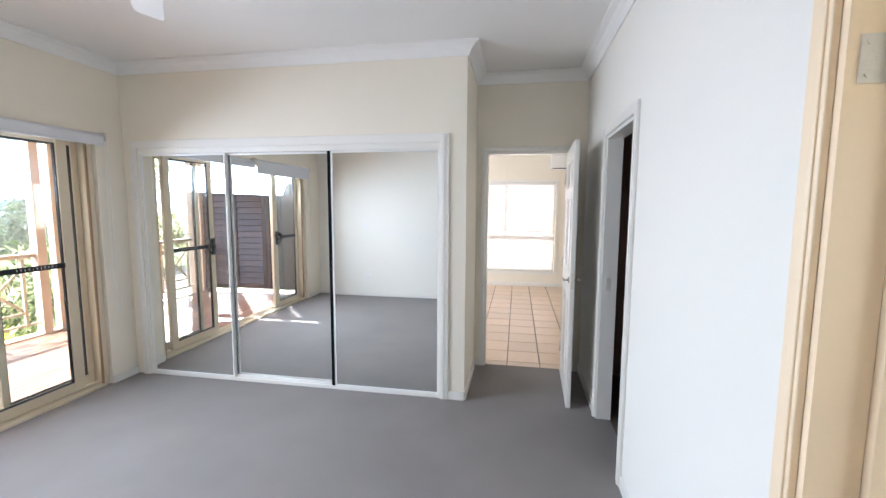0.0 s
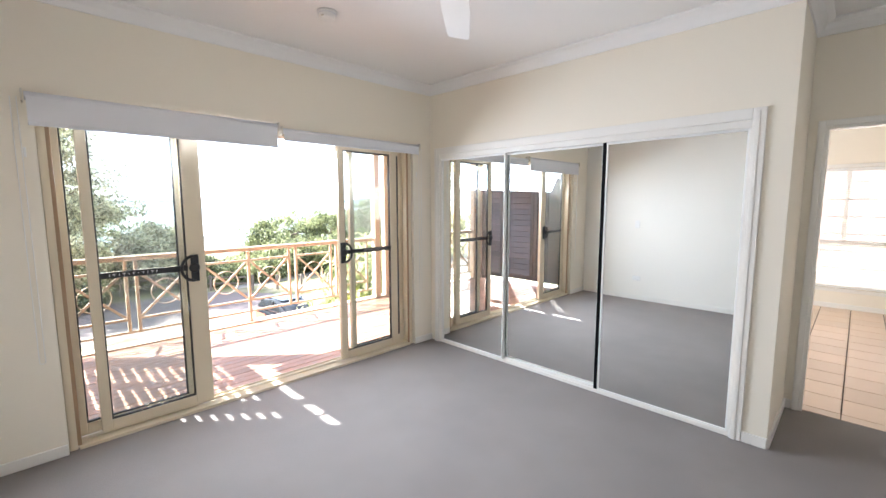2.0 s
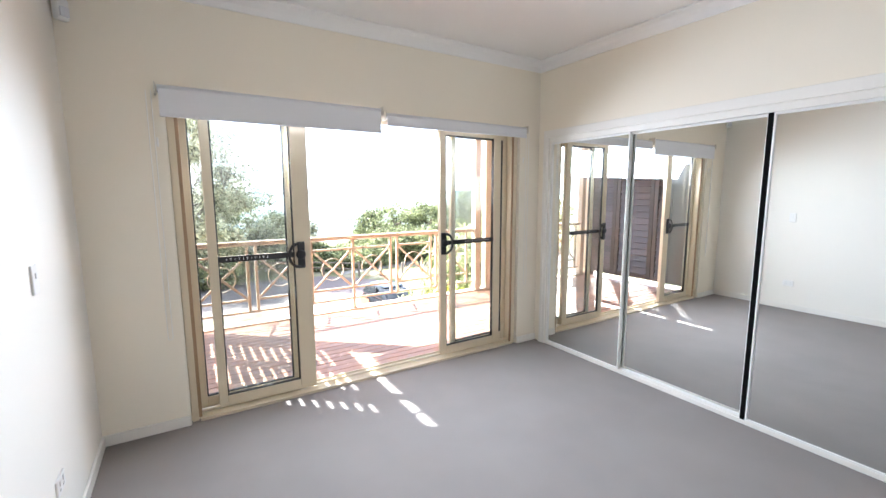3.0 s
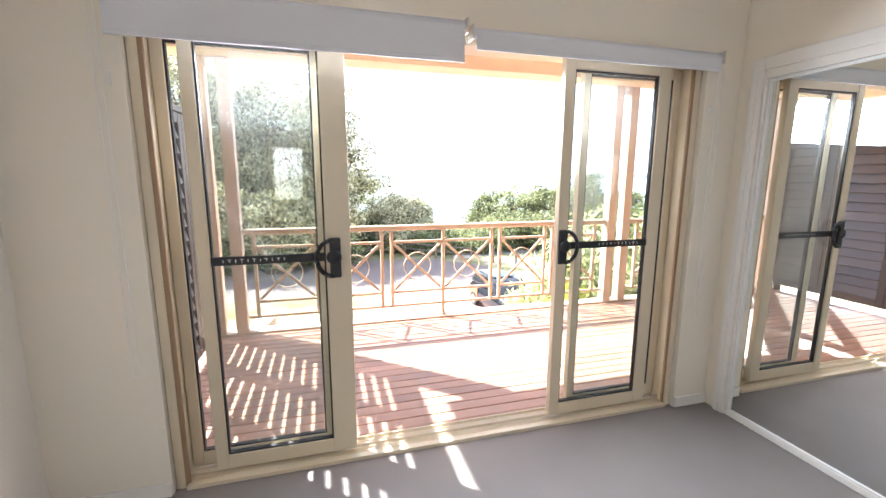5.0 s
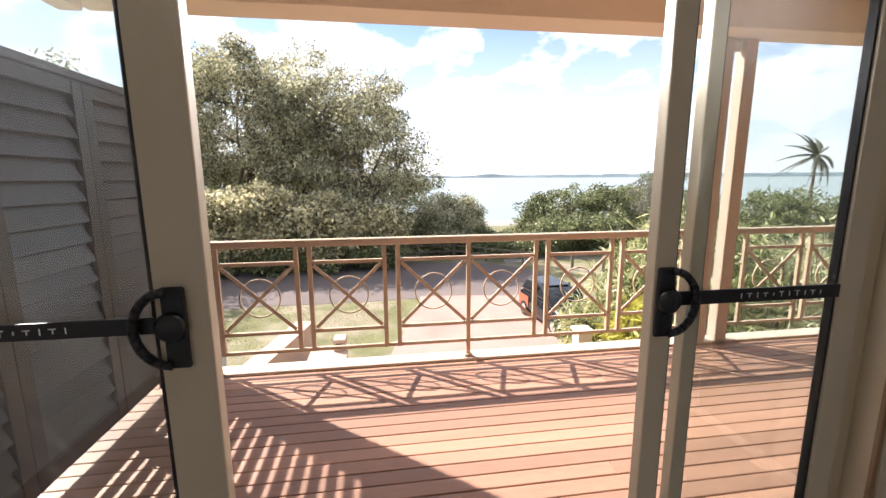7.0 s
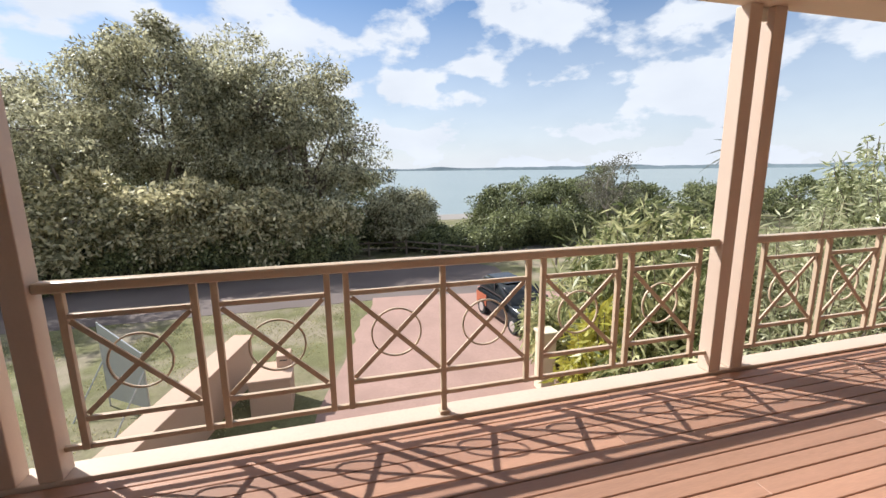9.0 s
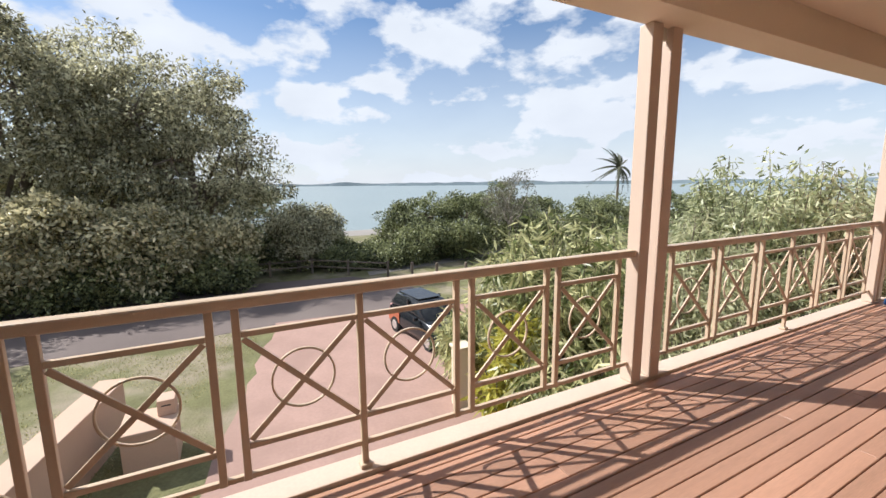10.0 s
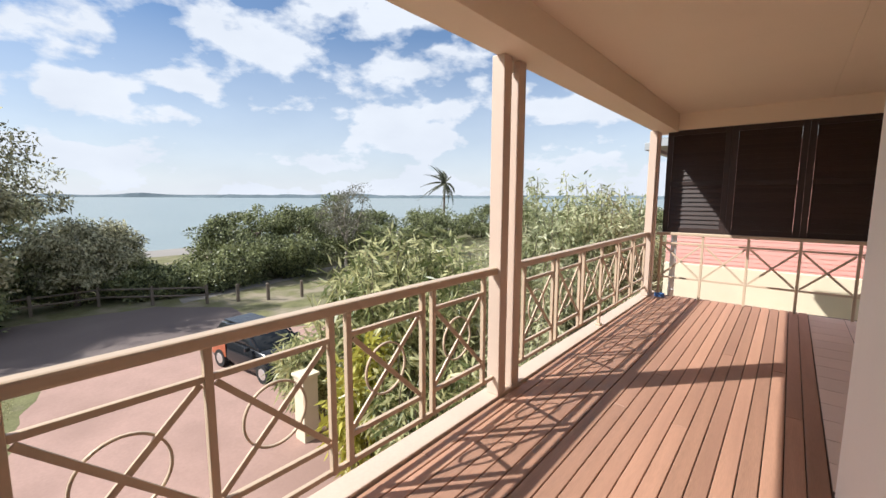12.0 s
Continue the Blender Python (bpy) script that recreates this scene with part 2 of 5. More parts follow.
M_PINK = mat("peach_rendered_wall", (0.52, 0.36, 0.265), 0.85, vary=0.1, scale=1.1, fine=50, bump=0.3, stain=(0.42, 0.30, 0.23), stain_amount=0.4)
M_DRIVE = mat("pink_concrete_drive", (0.36, 0.228, 0.185), 0.85, vary=0.2, scale=1.0, fine=16, bump=0.3, bump_dist=0.01,
              stain=(0.28, 0.175, 0.14), stain_amount=0.7)
M_ROAD = mat("worn_asphalt", (0.135, 0.104, 0.094), 0.9, vary=0.25, scale=0.35, fine=18, bump=0.4, bump_dist=0.01,
             stain=(0.20, 0.165, 0.145), stain_amount=0.6)
M_GRASS = mat("dry_lawn", (0.165, 0.16, 0.08), 0.95, vary=0.5, scale=1.5, fine=18, bump=0.9, bump_dist=0.03, spec=0.1,
              stain=(0.29, 0.245, 0.18), stain_amount=0.95)
M_SAND = mat("wet_grey_sand", (0.25, 0.222, 0.195), 0.7, vary=0.2, scale=0.08, fine=2.0, bump=0.1, stain=(0.18, 0.165, 0.15), stain_amount=0.6)
M_BARK = mat("grey_brown_bark", (0.16, 0.125, 0.095), 0.9, vary=0.35, scale=2, fine=16, bump=0.8, bump_dist=0.02, stretch=(2, 2, 0.5))
M_BARK_PALE = mat("pale_bark", (0.36, 0.31, 0.26), 0.9, vary=0.3, scale=2, fine=16, bump=0.6, bump_dist=0.02, stretch=(2, 2, 0.5))
# tree and roadside leaf tones are spread wide to paint in sunlit highlights
M_LEAF_BIG = leaf_mat("olive_tree_leaf", (0.125, 0.12, 0.066), (0.72, 0.68, 0.45), 0.5, 0.45)
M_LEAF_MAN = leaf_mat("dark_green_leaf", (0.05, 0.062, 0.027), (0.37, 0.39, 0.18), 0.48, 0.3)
M_LEAF_ROAD = leaf_mat("painted_sunlit_shrub_leaf", (0.17, 0.16, 0.075), (0.86, 0.78, 0.50), 0.45, 0.46)
M_LEAF_PALM = leaf_mat("dark_palm_leaf", (0.05, 0.055, 0.03), (0.12, 0.12, 0.07), 0.5, 0.2)
M_LEAF_GREY = leaf_mat("grey_green_leaf", (0.13, 0.125, 0.085), (0.24, 0.225, 0.16), 0.6, 0.3)
M_LEAF_LONG = leaf_mat("fresh_green_leaf", (0.13, 0.16, 0.05), (0.74, 0.71, 0.38), 0.38, 0.45)
M_LEAF_PALE = leaf_mat("pale_green_leaf", (0.29, 0.31, 0.16), (0.72, 0.70, 0.45), 0.42, 0.5)
M_LEAF_MID = leaf_mat("mid_green_leaf", (0.20, 0.23, 0.10), (0.68, 0.68, 0.42), 0.42, 0.46)
M_LEAF_YEL = leaf_mat("yellow_green_leaf", (0.32, 0.31, 0.05), (0.55, 0.50, 0.09), 0.4, 0.4)
M_CARBLK = mat("black_car_paint", (0.018, 0.02, 0.024), 0.15, 0.2, vary=0.15, scale=3, fine=60, bump=0.0)
M_CARORG = mat("orange_car_wrap", (0.40, 0.11, 0.05), 0.3, vary=0.4, scale=4, fine=12, bump=0.0)
M_CARGLS = mat("car_window", (0.02, 0.022, 0.024), 0.04, vary=0.1, scale=3, fine=60, bump=0.0)
M_TYRE = mat("tyre_rubber", (0.02, 0.02, 0.02), 0.85, vary=0.2, scale=8, fine=80, bump=0.2)
M_GREYMETAL = mat("grey_metal_sheet", (0.42, 0.43, 0.43), 0.5, 0.4, vary=0.08, scale=2, fine=60, bump=0.05)
M_DARKTILE = mat("brown_bathroom_wall", (0.36, 0.26, 0.19), 0.5, vary=0.15, scale=2, fine=60, bump=0.05)
# blue grey of distance haze is mixed into the land's base colour
M_ISLAND = mat("haze_tinted_land", (0.14, 0.18, 0.20), 0.95, vary=0.2, scale=0.004, fine=0.03, bump=0.0)
M_SLAT = leaf_mat("white_translucent_slat", (0.78, 0.76, 0.73), (0.82, 0.80, 0.77), 0.5, 0.07)
M_KERB = mat("worn_cream_beam_paint", (0.59, 0.465, 0.37), 0.6, vary=0.12, scale=2.5, fine=60, bump=0.15, stain=(0.55, 0.41, 0.32), stain_amount=0.5)
M_BLADE = leaf_mat("lawn_blade", (0.26, 0.26, 0.11), (0.52, 0.47, 0.27), 0.6, 0.5)
M_GLASS = glass_mat()
M_MIRROR = mat("silvered_mirror", (0.91, 0.93, 0.92), 0.0, 1.0, vary=0.004, scale=1, fine=30, bump=0.0)

M_SEA = bpy.data.materials.new("bay_water")
M_SEA.use_nodes = True
sn_, sl_ = M_SEA.node_tree.nodes, M_SEA.node_tree.links
sb_ = sn_["Principled BSDF"]
sb_.inputs["Roughness"].default_value = 0.28
s_tc = sn_.new("ShaderNodeTexCoord")
s_mp = sn_.new("ShaderNodeMapping"); s_mp.inputs["Scale"].default_value = (1, 0.35, 1)
sl_.new(s_tc.outputs["Object"], s_mp.inputs[0])
s_n = sn_.new("ShaderNodeTexNoise"); s_n.inputs["Scale"].default_value, s_n.inputs["Detail"].default_value = 0.02, 8
sl_.new(s_mp.outputs[0], s_n.inputs["Vector"])
s_r = sn_.new("ShaderNodeMix"); s_r.data_type = "RGBA"
s_r.inputs["A"].default_value, s_r.inputs["B"].default_value = (0.175, 0.222, 0.222, 1), (0.255, 0.30, 0.29, 1)
sl_.new(s_n.outputs["Fac"], s_r.inputs["Factor"]); sl_.new(s_r.outputs["Result"], sb_.inputs["Base Color"])
s_w = sn_.new("ShaderNodeTexNoise"); s_w.inputs["Scale"].default_value, s_w.inputs["Detail"].default_value = 1.2, 4
sl_.new(s_mp.outputs[0], s_w.inputs["Vector"])
s_b = sn_.new("ShaderNodeBump"); s_b.inputs["Strength"].default_value, s_b.inputs["Distance"].default_value = 0.6, 0.25
sl_.new(s_w.outputs["Fac"], s_b.inputs["Height"]); sl_.new(s_b.outputs[0], sb_.inputs["Normal"])


# ---- building helpers ----
def box(bm, x0, y0, z0, x1, y1, z1, bevel=0.0):
    """Adds a box between two corners, with its edges eased by bevel."""
    x0, x1, y0, y1, z0, z1 = min(x0, x1), max(x0, x1), min(y0, y1), max(y0, y1), min(z0, z1), max(z0, z1)
    m = Matrix.LocRotScale(((x0 + x1) / 2, (y0 + y1) / 2, (z0 + z1) / 2), None, (x1 - x0, y1 - y0, z1 - z0))
    made = bmesh.ops.create_cube(bm, size=1, matrix=m)["verts"]
    if bevel:
        edges = list({e for v in made for e in v.link_edges})
        bmesh.ops.bevel(bm, geom=edges, offset=bevel, segments=2, affect="EDGES", profile=0.5)
    return bm


def obox(bm, m, sx, sy, sz, bevel=0.0):
    """Adds a box of the given size, turned by the matrix m."""
    made = bmesh.ops.create_cube(bm, size=1, matrix=m @ Matrix.Diagonal((sx, sy, sz, 1)))["verts"]
    if bevel:
        edges = list({e for v in made for e in v.link_edges})
        bmesh.ops.bevel(bm, geom=edges, offset=bevel, segments=2, affect="EDGES", profile=0.5)
    return bm


def tube(bm, p0, p1, r0, r1, n=8, caps=True):
    """Adds a tapered round bar between two points."""
    p0, p1 = Vector(p0), Vector(p1)
    d = p1 - p0
    m = Matrix.Translation((p0 + p1) / 2) @ d.to_track_quat("Z", "Y").to_matrix().to_4x4()
    bmesh.ops.create_cone(bm, cap_ends=caps, segments=n, radius1=r0, radius2=r1, depth=d.length, matrix=m)
    return bm


def ring(bm, c, r, w, thick, axis="x", n=32):
    """Adds a flat hoop round an axis."""
    rows = []
    for i in range(n):
        a = 2 * math.pi * i / n
        row = []
        for rr, t in ((r - w, -thick), (r + w, -thick), (r + w, thick), (r - w, thick)):
            u, v = rr * math.cos(a), rr * math.sin(a)
            p = {"x": (t, u, v), "y": (u, t, v), "z": (u, v, t)}[axis]
            row.append(bm.verts.new(Vector(c) + Vector(p)))
        rows.append(row)
    for i in range(n):
        a, b = rows[i], rows[(i + 1) % n]
        for k in range(4):
            bm.faces.new((a[k], b[k], b[(k + 1) % 4], a[(k + 1) % 4]))
    bmesh.ops.recalc_face_normals(bm, faces=bm.faces)
    return bm


def lathe(bm, c, profile, n=24):
    """Adds a turned body round a vertical axis from (radius, height) pairs."""
    rows = [[bm.verts.new((c[0] + r * math.cos(2 * math.pi * i / n), c[1] + r * math.sin(2 * math.pi * i / n), c[2] + h)) for i in range(n)] for r, h in profile]
    for a, b in zip(rows, rows[1:]):
        for i in range(n):
            bm.faces.new((a[i], a[(i + 1) % n], b[(i + 1) % n], b[i]))
    bm.faces.new(rows[0][::-1]); bm.faces.new(rows[-1])
    bmesh.ops.recalc_face_normals(bm, faces=bm.faces)
    return bm


def mesh_of(name, bm, material, smooth=False):
    me = bpy.data.meshes.new(name)
    bm.to_mesh(me)
    bm.free()
    me.materials.append(material)
    if smooth:
        for p in me.polygons:
            p.use_smooth = True
    return me


def part(name, bm, material, parent, label="", smooth=False):
    """Links a bmesh, built in the world's metres, as one mesh object under a thing or a part."""
    ob = new(name, mesh_of(name, bm, material, smooth))
    attach(ob, parent)
    return tagged(ob, label) if label else ob


def attach(ob, parent):
    ob.parent = parent
    if parent.type == "EMPTY":
        ob.matrix_parent_inverse = Matrix.Translation(-parent.location)
    return ob


def thing(name, at, label, category, group=""):
    ob = new(name)
    ob.location = at
    ob.empty_display_size = 0.1
    return tagged(ob, label, category, group)


def solid(name, bm, material, label="", category="", group="", kind="", smooth=False):
    return tagged(new(name, mesh_of(name, bm, material, smooth)), label, category, group, kind)


def structure(name, bm, material, label=""):
    return solid(name, bm, material, label, kind="structure")


def B():
    return bmesh.new()


# ---- plan ----
XW, XWO = -3.20, -3.42          # west wall, inner and outer face
XE = 0.837                      # east wall
YS, YN = -0.19, 3.36            # south wall, wardrobe wall
YD = 4.14                       # wall with the door to the tiled room
CEIL = 2.75
DOOR_Y0, DOOR_Y1, DOOR_H = 0.275, 3.11, 2.13     # opening of the sliding doors
GROUND = -3.8

# floors
floor = structure("floor_bedroom", box(B(), XWO + 0.10, YS - 0.1, -0.12, XE + 0.1, YD + 0.03, 0.0), M_CARPET, "grey taupe cut pile carpet in the bedroom")
structure("floor_ensuite", box(B(), XE + 0.1, 1.35, -0.12, 3.2, YD + 0.05, -0.01), M_GROUT, "dark floor of the ensuite")
structure("floor_side_room", box(B(), XE + 0.1, -1.0, -0.12, 3.2, 1.35, -0.004), M_CARPET, "carpet of the side room")

# west wall with the opening of the sliding doors
b = B()
box(b, XWO, YS - 0.25, -0.3, XW, DOOR_Y0, 2.9)
box(b, XWO, DOOR_Y1, -0.3, XW, YD + 0.1, 2.9)
box(b, XWO, DOOR_Y0, DOOR_H, XW, DOOR_Y1, 2.9)
structure("wall_west", b, M_WALL, "cream painted wall with a wide sliding door opening")
# outside skin of the west wall
b = B()
for a0, a1 in ((YS - 0.25, DOOR_Y0 - 0.002), (DOOR_Y1 + 0.002, YD + 0.1)):
    box(b, XWO - 0.012, a0, -0.3, XWO - 0.002, a1, 2.68)
box(b, XWO - 0.012, DOOR_Y0 - 0.002, DOOR_H + 0.002, XWO - 0.002, DOOR_Y1 + 0.002, 2.68)
structure("wall_west_outside", b, M_EXT, "peach cream painted outside face of the house wall")
structure("wall_south", box(B(), XW, YS - 0.12, -0.1, XE + 0.1, YS, 2.9), M_WALL2, "pale painted bedroom wall with switch and socket")

# wardrobe wall: opening for the mirror doors
WX0, WX1, WH = -3.055, -0.355, 2.037
b = B()
box(b, XW, YN, -0.1, WX0, YN + 0.09, 2.9)
box(b, WX1, YN, -0.1, -0.155, YD, 2.9)
box(b, WX0, YN, WH, WX1, YN + 0.09, 2.9)
structure("wall_north", b, M_WALL, "cream wall round the mirrored wardrobe")
structure("wall_return", box(B(), XW, YD + 0.101, -0.3, -2.405, YD + 0.112, 2.68), M_EXT, "off white outside wall at the balcony recess")
structure("wall_wardrobe_back", box(B(), XW, YD - 0.02, -0.1, -0.36, YD + 0.1, 2.9), M_WALL, "inside of the wardrobe recess")
# wall with the door to the tiled room
DX0, DX1, DH = -0.065, 0.71, 2.055
b = B()
box(b, -0.155, YD, -0.1, DX0, YD + 0.1, 2.9)
box(b, DX1, YD, -0.1, XE + 0.1, YD + 0.1, 2.9)
box(b, DX0, YD, DH, DX1, YD + 0.1, 2.9)
structure("wall_entry", b, M_WALL, "cream wall round the door to the tiled room")
# east wall with two openings
EY0, EY1, EH = 2.54, 3.265, 2.04
SY0, SY1 = 0.33, 1.115
b = B()
box(b, XE, YS - 0.12, -0.1, XE + 0.1, SY0, 2.9)
box(b, XE, SY1, -0.1, XE + 0.1, EY0, 2.9)
box(b, XE, EY1, -0.1, XE + 0.1, YD, 2.9)
box(b, XE, SY0, EH, XE + 0.1, SY1, 2.9)
box(b, XE, EY0, EH, XE + 0.1, EY1, 2.9)
structure("wall_east", b, M_WALL2, "pale wall with the ensuite doorway and a side door")

structure("ceiling_bedroom", box(B(), XWO, YS - 0.12, CEIL, XE + 0.1, YD + 0.1, CEIL + 0.15), M_CEIL, "white plaster ceiling")


def cornice(name, pts, inward):
    """A coved cornice along a run of floor plan points."""
    b = B()
    prof = ((0.0, 0.0), (0.012, 0.0), (0.03, 0.035), (0.055, 0.062), (0.09, 0.078), (0.09, 0.09), (0.0, 0.09))
    rows = []
    for (x, y), (ix, iy) in zip(pts, inward):
        rows.append([b.verts.new((x + ix * d, y + iy * d, CEIL - 0.09 + h)) for d, h in prof])
    for r0, r1 in zip(rows, rows[1:]):
        for k in range(len(prof)):
            k2 = (k + 1) % len(prof)
            b.faces.new((r0[k], r1[k], r1[k2], r0[k2]))
    b.faces.new(rows[0]); b.faces.new(rows[-1][::-1])
    bmesh.ops.recalc_face_normals(b, faces=b.faces)
    return structure(name, b, M_CEIL, "white coved plaster cornice")


cornice("cornice", [(XE, YS), (XW, YS), (XW, YN), (-0.155, YN), (-0.155, YD), (XE, YD), (XE, YS)],
        [(-1, 1), (1, 1), (1, -1), (1, -1), (1, -1), (-1, -1), (-1, 1)])

# baseboards
b = B()
for x0, y0, x1, y1 in ((XW, YS, XW + 0.014, DOOR_Y0 - 0.003), (XW, DOOR_Y1 + 0.003, XW + 0.014, YN), (XW + 0.014, YS, XE, YS + 0.014),
                       (-0.155, YN + 0.003, -0.141, YD), (-0.141, YD - 0.014, DX0 - 0.045, YD), (XE - 0.014, SY1 + 0.07, XE, EY0 - 0.07),
                       (XE - 0.014, EY1 + 0.07, XE, YD), (-0.285, YN - 0.014, -0.155, YN)):
    box(b, x0, y0, 0.0, x1, y1, 0.068, 0.003)
structure("baseboard", b, M_TRIM, "white painted skirting board")


def architrave(name, axis, face, a0, a1, h, side, w=0.062, t=0.018, material=None):
    """Trim round a door opening: on plane axis=face, from a0 to a1 and up to h; side is the way it stands proud."""
    b = B()
    f0, f1 = face, face + side * t
    def bx(p0, p1, z0, z1):
        if axis == "x":
            box(b, f0, p0, z0, f1, p1, z1, 0.004)
            box(b, f1 - side * 0.002, p0 + 0.012, z0, f1 + side * 0.005, p1 - 0.03, z1 - (0.012 if z1 > 1 else 0), 0.003)
        else:
            box(b, p0, f0, z0, p1, f1, z1, 0.004)
            box(b, p0 + 0.012, f1 - side * 0.002, z0, p1 - 0.03, f1 + side * 0.005, z1 - 0.012, 0.003)
    bx(a0 - w, a0, 0, h + w)
    bx(a1, a1 + w, 0, h + w)
    if axis == "x":
        box(b, f0, a0, h, f1, a1, h + w, 0.004)
    else:
        box(b, a0, f0, h, a1, f1, h + w, 0.004)
    return structure(name, b, material or M_TRIM, "cream door architrave with warm light in its colour" if material else "white painted door architrave")


def jamb(name, axis, f0, f1, a0, a1, h, t=0.02, material=None):
    b = B()
    for p0, p1, z0, z1 in ((a0, a0 + t, 0, h), (a1 - t, a1, 0, h), (a0 + t, a1 - t, h - t, h)):
        if axis == "x":
            box(b, f0, p0, z0, f1, p1, z1)
        else:
            box(b, p0, f0, z0, p1, f1, z1)
    return structure(name, b, material or M_TRIM, "cream door jamb with warm light in its colour" if material else "white painted door jamb")


architrave("trim_ensuite_door", "x", XE, EY0, EY1, EH, -1)
jamb("jamb_ensuite_door", "x", XE - 0.001, XE + 0.101, EY0, EY1, EH)
architrave("trim_side_door", "x", XE, SY0, SY1, EH, -1, material=M_WARM_LIT)
jamb("jamb_side_door", "x", XE - 0.001, XE + 0.101, SY0, SY1, EH, material=M_WARM_LIT)
architrave("trim_entry_door", "y", YD, DX0, DX1, DH, -1, w=0.04)
jamb("jamb_entry_door", "y", YD - 0.001, YD + 0.101, DX0, DX1, DH)
architrave("trim_wardrobe", "y", YN, WX0, WX1, WH, -1, w=0.068)

# rooms beyond the east wall
b = B()
box(b, 2.6, 1.35, -0.1, 2.7, YD + 0.1, 2.9)
box(b, XE + 0.1, 1.27, -0.1, 2.7, 1.35, 2.9)
box(b, XE + 0.1, YD, -0.1, 2.7, YD + 0.1, 2.9)
structure("wall_ensuite", b, M_DARKTILE, "dim brown ensuite walls")
b = B()
box(b, 2.6, -1.0, -0.1, 2.7, -0.4, 2.9)
box(b, 2.6, 0.7, -0.1, 2.7, 1.27, 2.9)
box(b, 2.6, -0.4, -0.1, 2.7, 0.7, 1.0)
box(b, 2.6, -0.4, 2.0, 2.7, 0.7, 2.9)
box(b, XE + 0.1, -1.1, -0.1, 2.7, -1.0, 2.9)
box(b, XE, -1.1, -0.1, XE + 0.1, YS - 0.12, 2.9)
structure("wall_side_room", b, M_WALL, "cream walls of the side room")
# unseen window, added as an opening for the side room's fill lamp
b = B()
for y0, y1, z0, z1 in ((-0.4, -0.36, 1.0, 2.0), (0.66, 0.7, 1.0, 2.0), (-0.36, 0.66, 1.0, 1.04), (-0.36, 0.66, 1.96, 2.0)):
    box(b, 2.63, y0, z0, 2.67, y1, z1, 0.003)
w3 = structure("window_2", b, M_ALU, "unseen cream aluminium window added to the side room")
gp3 = part("glass_pane", box(B(), 2.648, -0.365, 1.035, 2.652, 0.665, 1.965), M_GLASS, w3)
gp3.visible_shadow = False
structure("ceiling_side_rooms", box(B(), XE + 0.1, -1.1, CEIL, 2.7, YD + 0.1, CEIL + 0.15), M_CEIL, "ceiling of the small rooms")

# ---- sliding doors to the balcony ----
XI, XO = -3.285, -3.345         # centres of the inner and outer track


def slider_leaf(name, xc, y0, y1, handle_at=None, label="", w0=0.075, w1=0.075):
    """One framed glass leaf; handle_at gives the side of the pull."""
    th = thing(name, (xc, (y0 + y1) / 2, 0.045), label, "sliding door")
    z0, z1 = 0.045, DOOR_H - 0.05
    b = B(); box(b, xc - 0.021, y0, z0, xc + 0.021, y0 + w0, z1, 0.004)
    part("stile", b, M_ALU, th)
    b = B(); box(b, xc - 0.021, y1 - w1, z0, xc + 0.021, y1, z1, 0.004)
    part("stile", b, M_ALU, th)
    b = B(); box(b, xc - 0.019, y0 + w0, z1 - 0.06, xc + 0.019, y1 - w1, z1, 0.003)
    part("top_rail", b, M_ALU, th)
    b = B(); box(b, xc - 0.019, y0 + w0, z0, xc + 0.019, y1 - w1, z0 + 0.065, 0.003)
    part("bottom_rail", b, M_ALU, th)
    g = part("glass_pane", box(B(), xc - 0.003, y0 + w0 - 0.005, z0 + 0.06, xc + 0.003, y1 - w1 + 0.005, z1 - 0.055), M_GLASS, th)
    g.visible_shadow = False
    b = B()
    yy0, yy1 = y0 + w0, y1 - w1
    for a0, a1, c0, c1 in ((yy0, yy0 + 0.008, z0 + 0.065, z1 - 0.06), (yy1 - 0.008, yy1, z0 + 0.065, z1 - 0.06),
                           (yy0 + 0.008, yy1 - 0.008, z0 + 0.065, z0 + 0.073), (yy0 + 0.008, yy1 - 0.008, z1 - 0.068, z1 - 0.06)):
        box(b, xc - 0.012, a0, c0, xc + 0.012, a1, c1)
    part("glazing_seal", b, M_SEAL_SHADE, th)
    if handle_at:
        s = 1 if handle_at == "high" else -1
        ye = y1 - w1 / 2 - 0.015 if s > 0 else y0 + w0 / 2
        # safety strip across the glass at hand height
        bar = part("safety_strip", box(B(), xc + 0.012, yy0, 1.055, xc + 0.022, yy1, 1.095, 0.002), M_BLACK, th, "dark strip with pale marks across the glass")
        b = B()
        rr = random.Random(5)
        for i in range(11):
            yb = (yy0 + yy1) / 2 + s * (i * 0.026 - 0.20)
            hgt = rr.uniform(0.004, 0.008)
            box(b, xc + 0.0221, yb, 1.075 - hgt, xc + 0.0228, yb + 0.003, 1.075 + hgt)
            if i % 2:
                box(b, xc + 0.0221, yb - 0.007, 1.075 + hgt - 0.0025, xc + 0.0228, yb + 0.009, 1.075 + hgt)
        part("pale_mark", b, M_WHITEPL, bar, "pale printed marks")
        # pull with a curved grip
        b = B()
        box(b, xc + 0.0212, ye - 0.026, 0.972, xc + 0.036, ye + 0.026, 1.168, 0.006)
        h = part("handle_plate", b, M_BLACK, th, "black moulded handle plate")
        b = B()
        last = None
        for i in range(13):
            a = math.pi * i / 12
            p = Vector((xc + 0.038, ye - s * (0.012 + 0.075 * math.sin(a)), 1.07 + 0.088 * math.cos(a)))
            if last:
                tube(b, last, p, 0.011, 0.011, 8)
            last = p
        part("grip", b, M_BLACK, h, "curved black pull", True)
        b = B(); lathe(b, (0, 0, 0), ((0.03, 0), (0.036, 0.006), (0.028, 0.014)), 18)
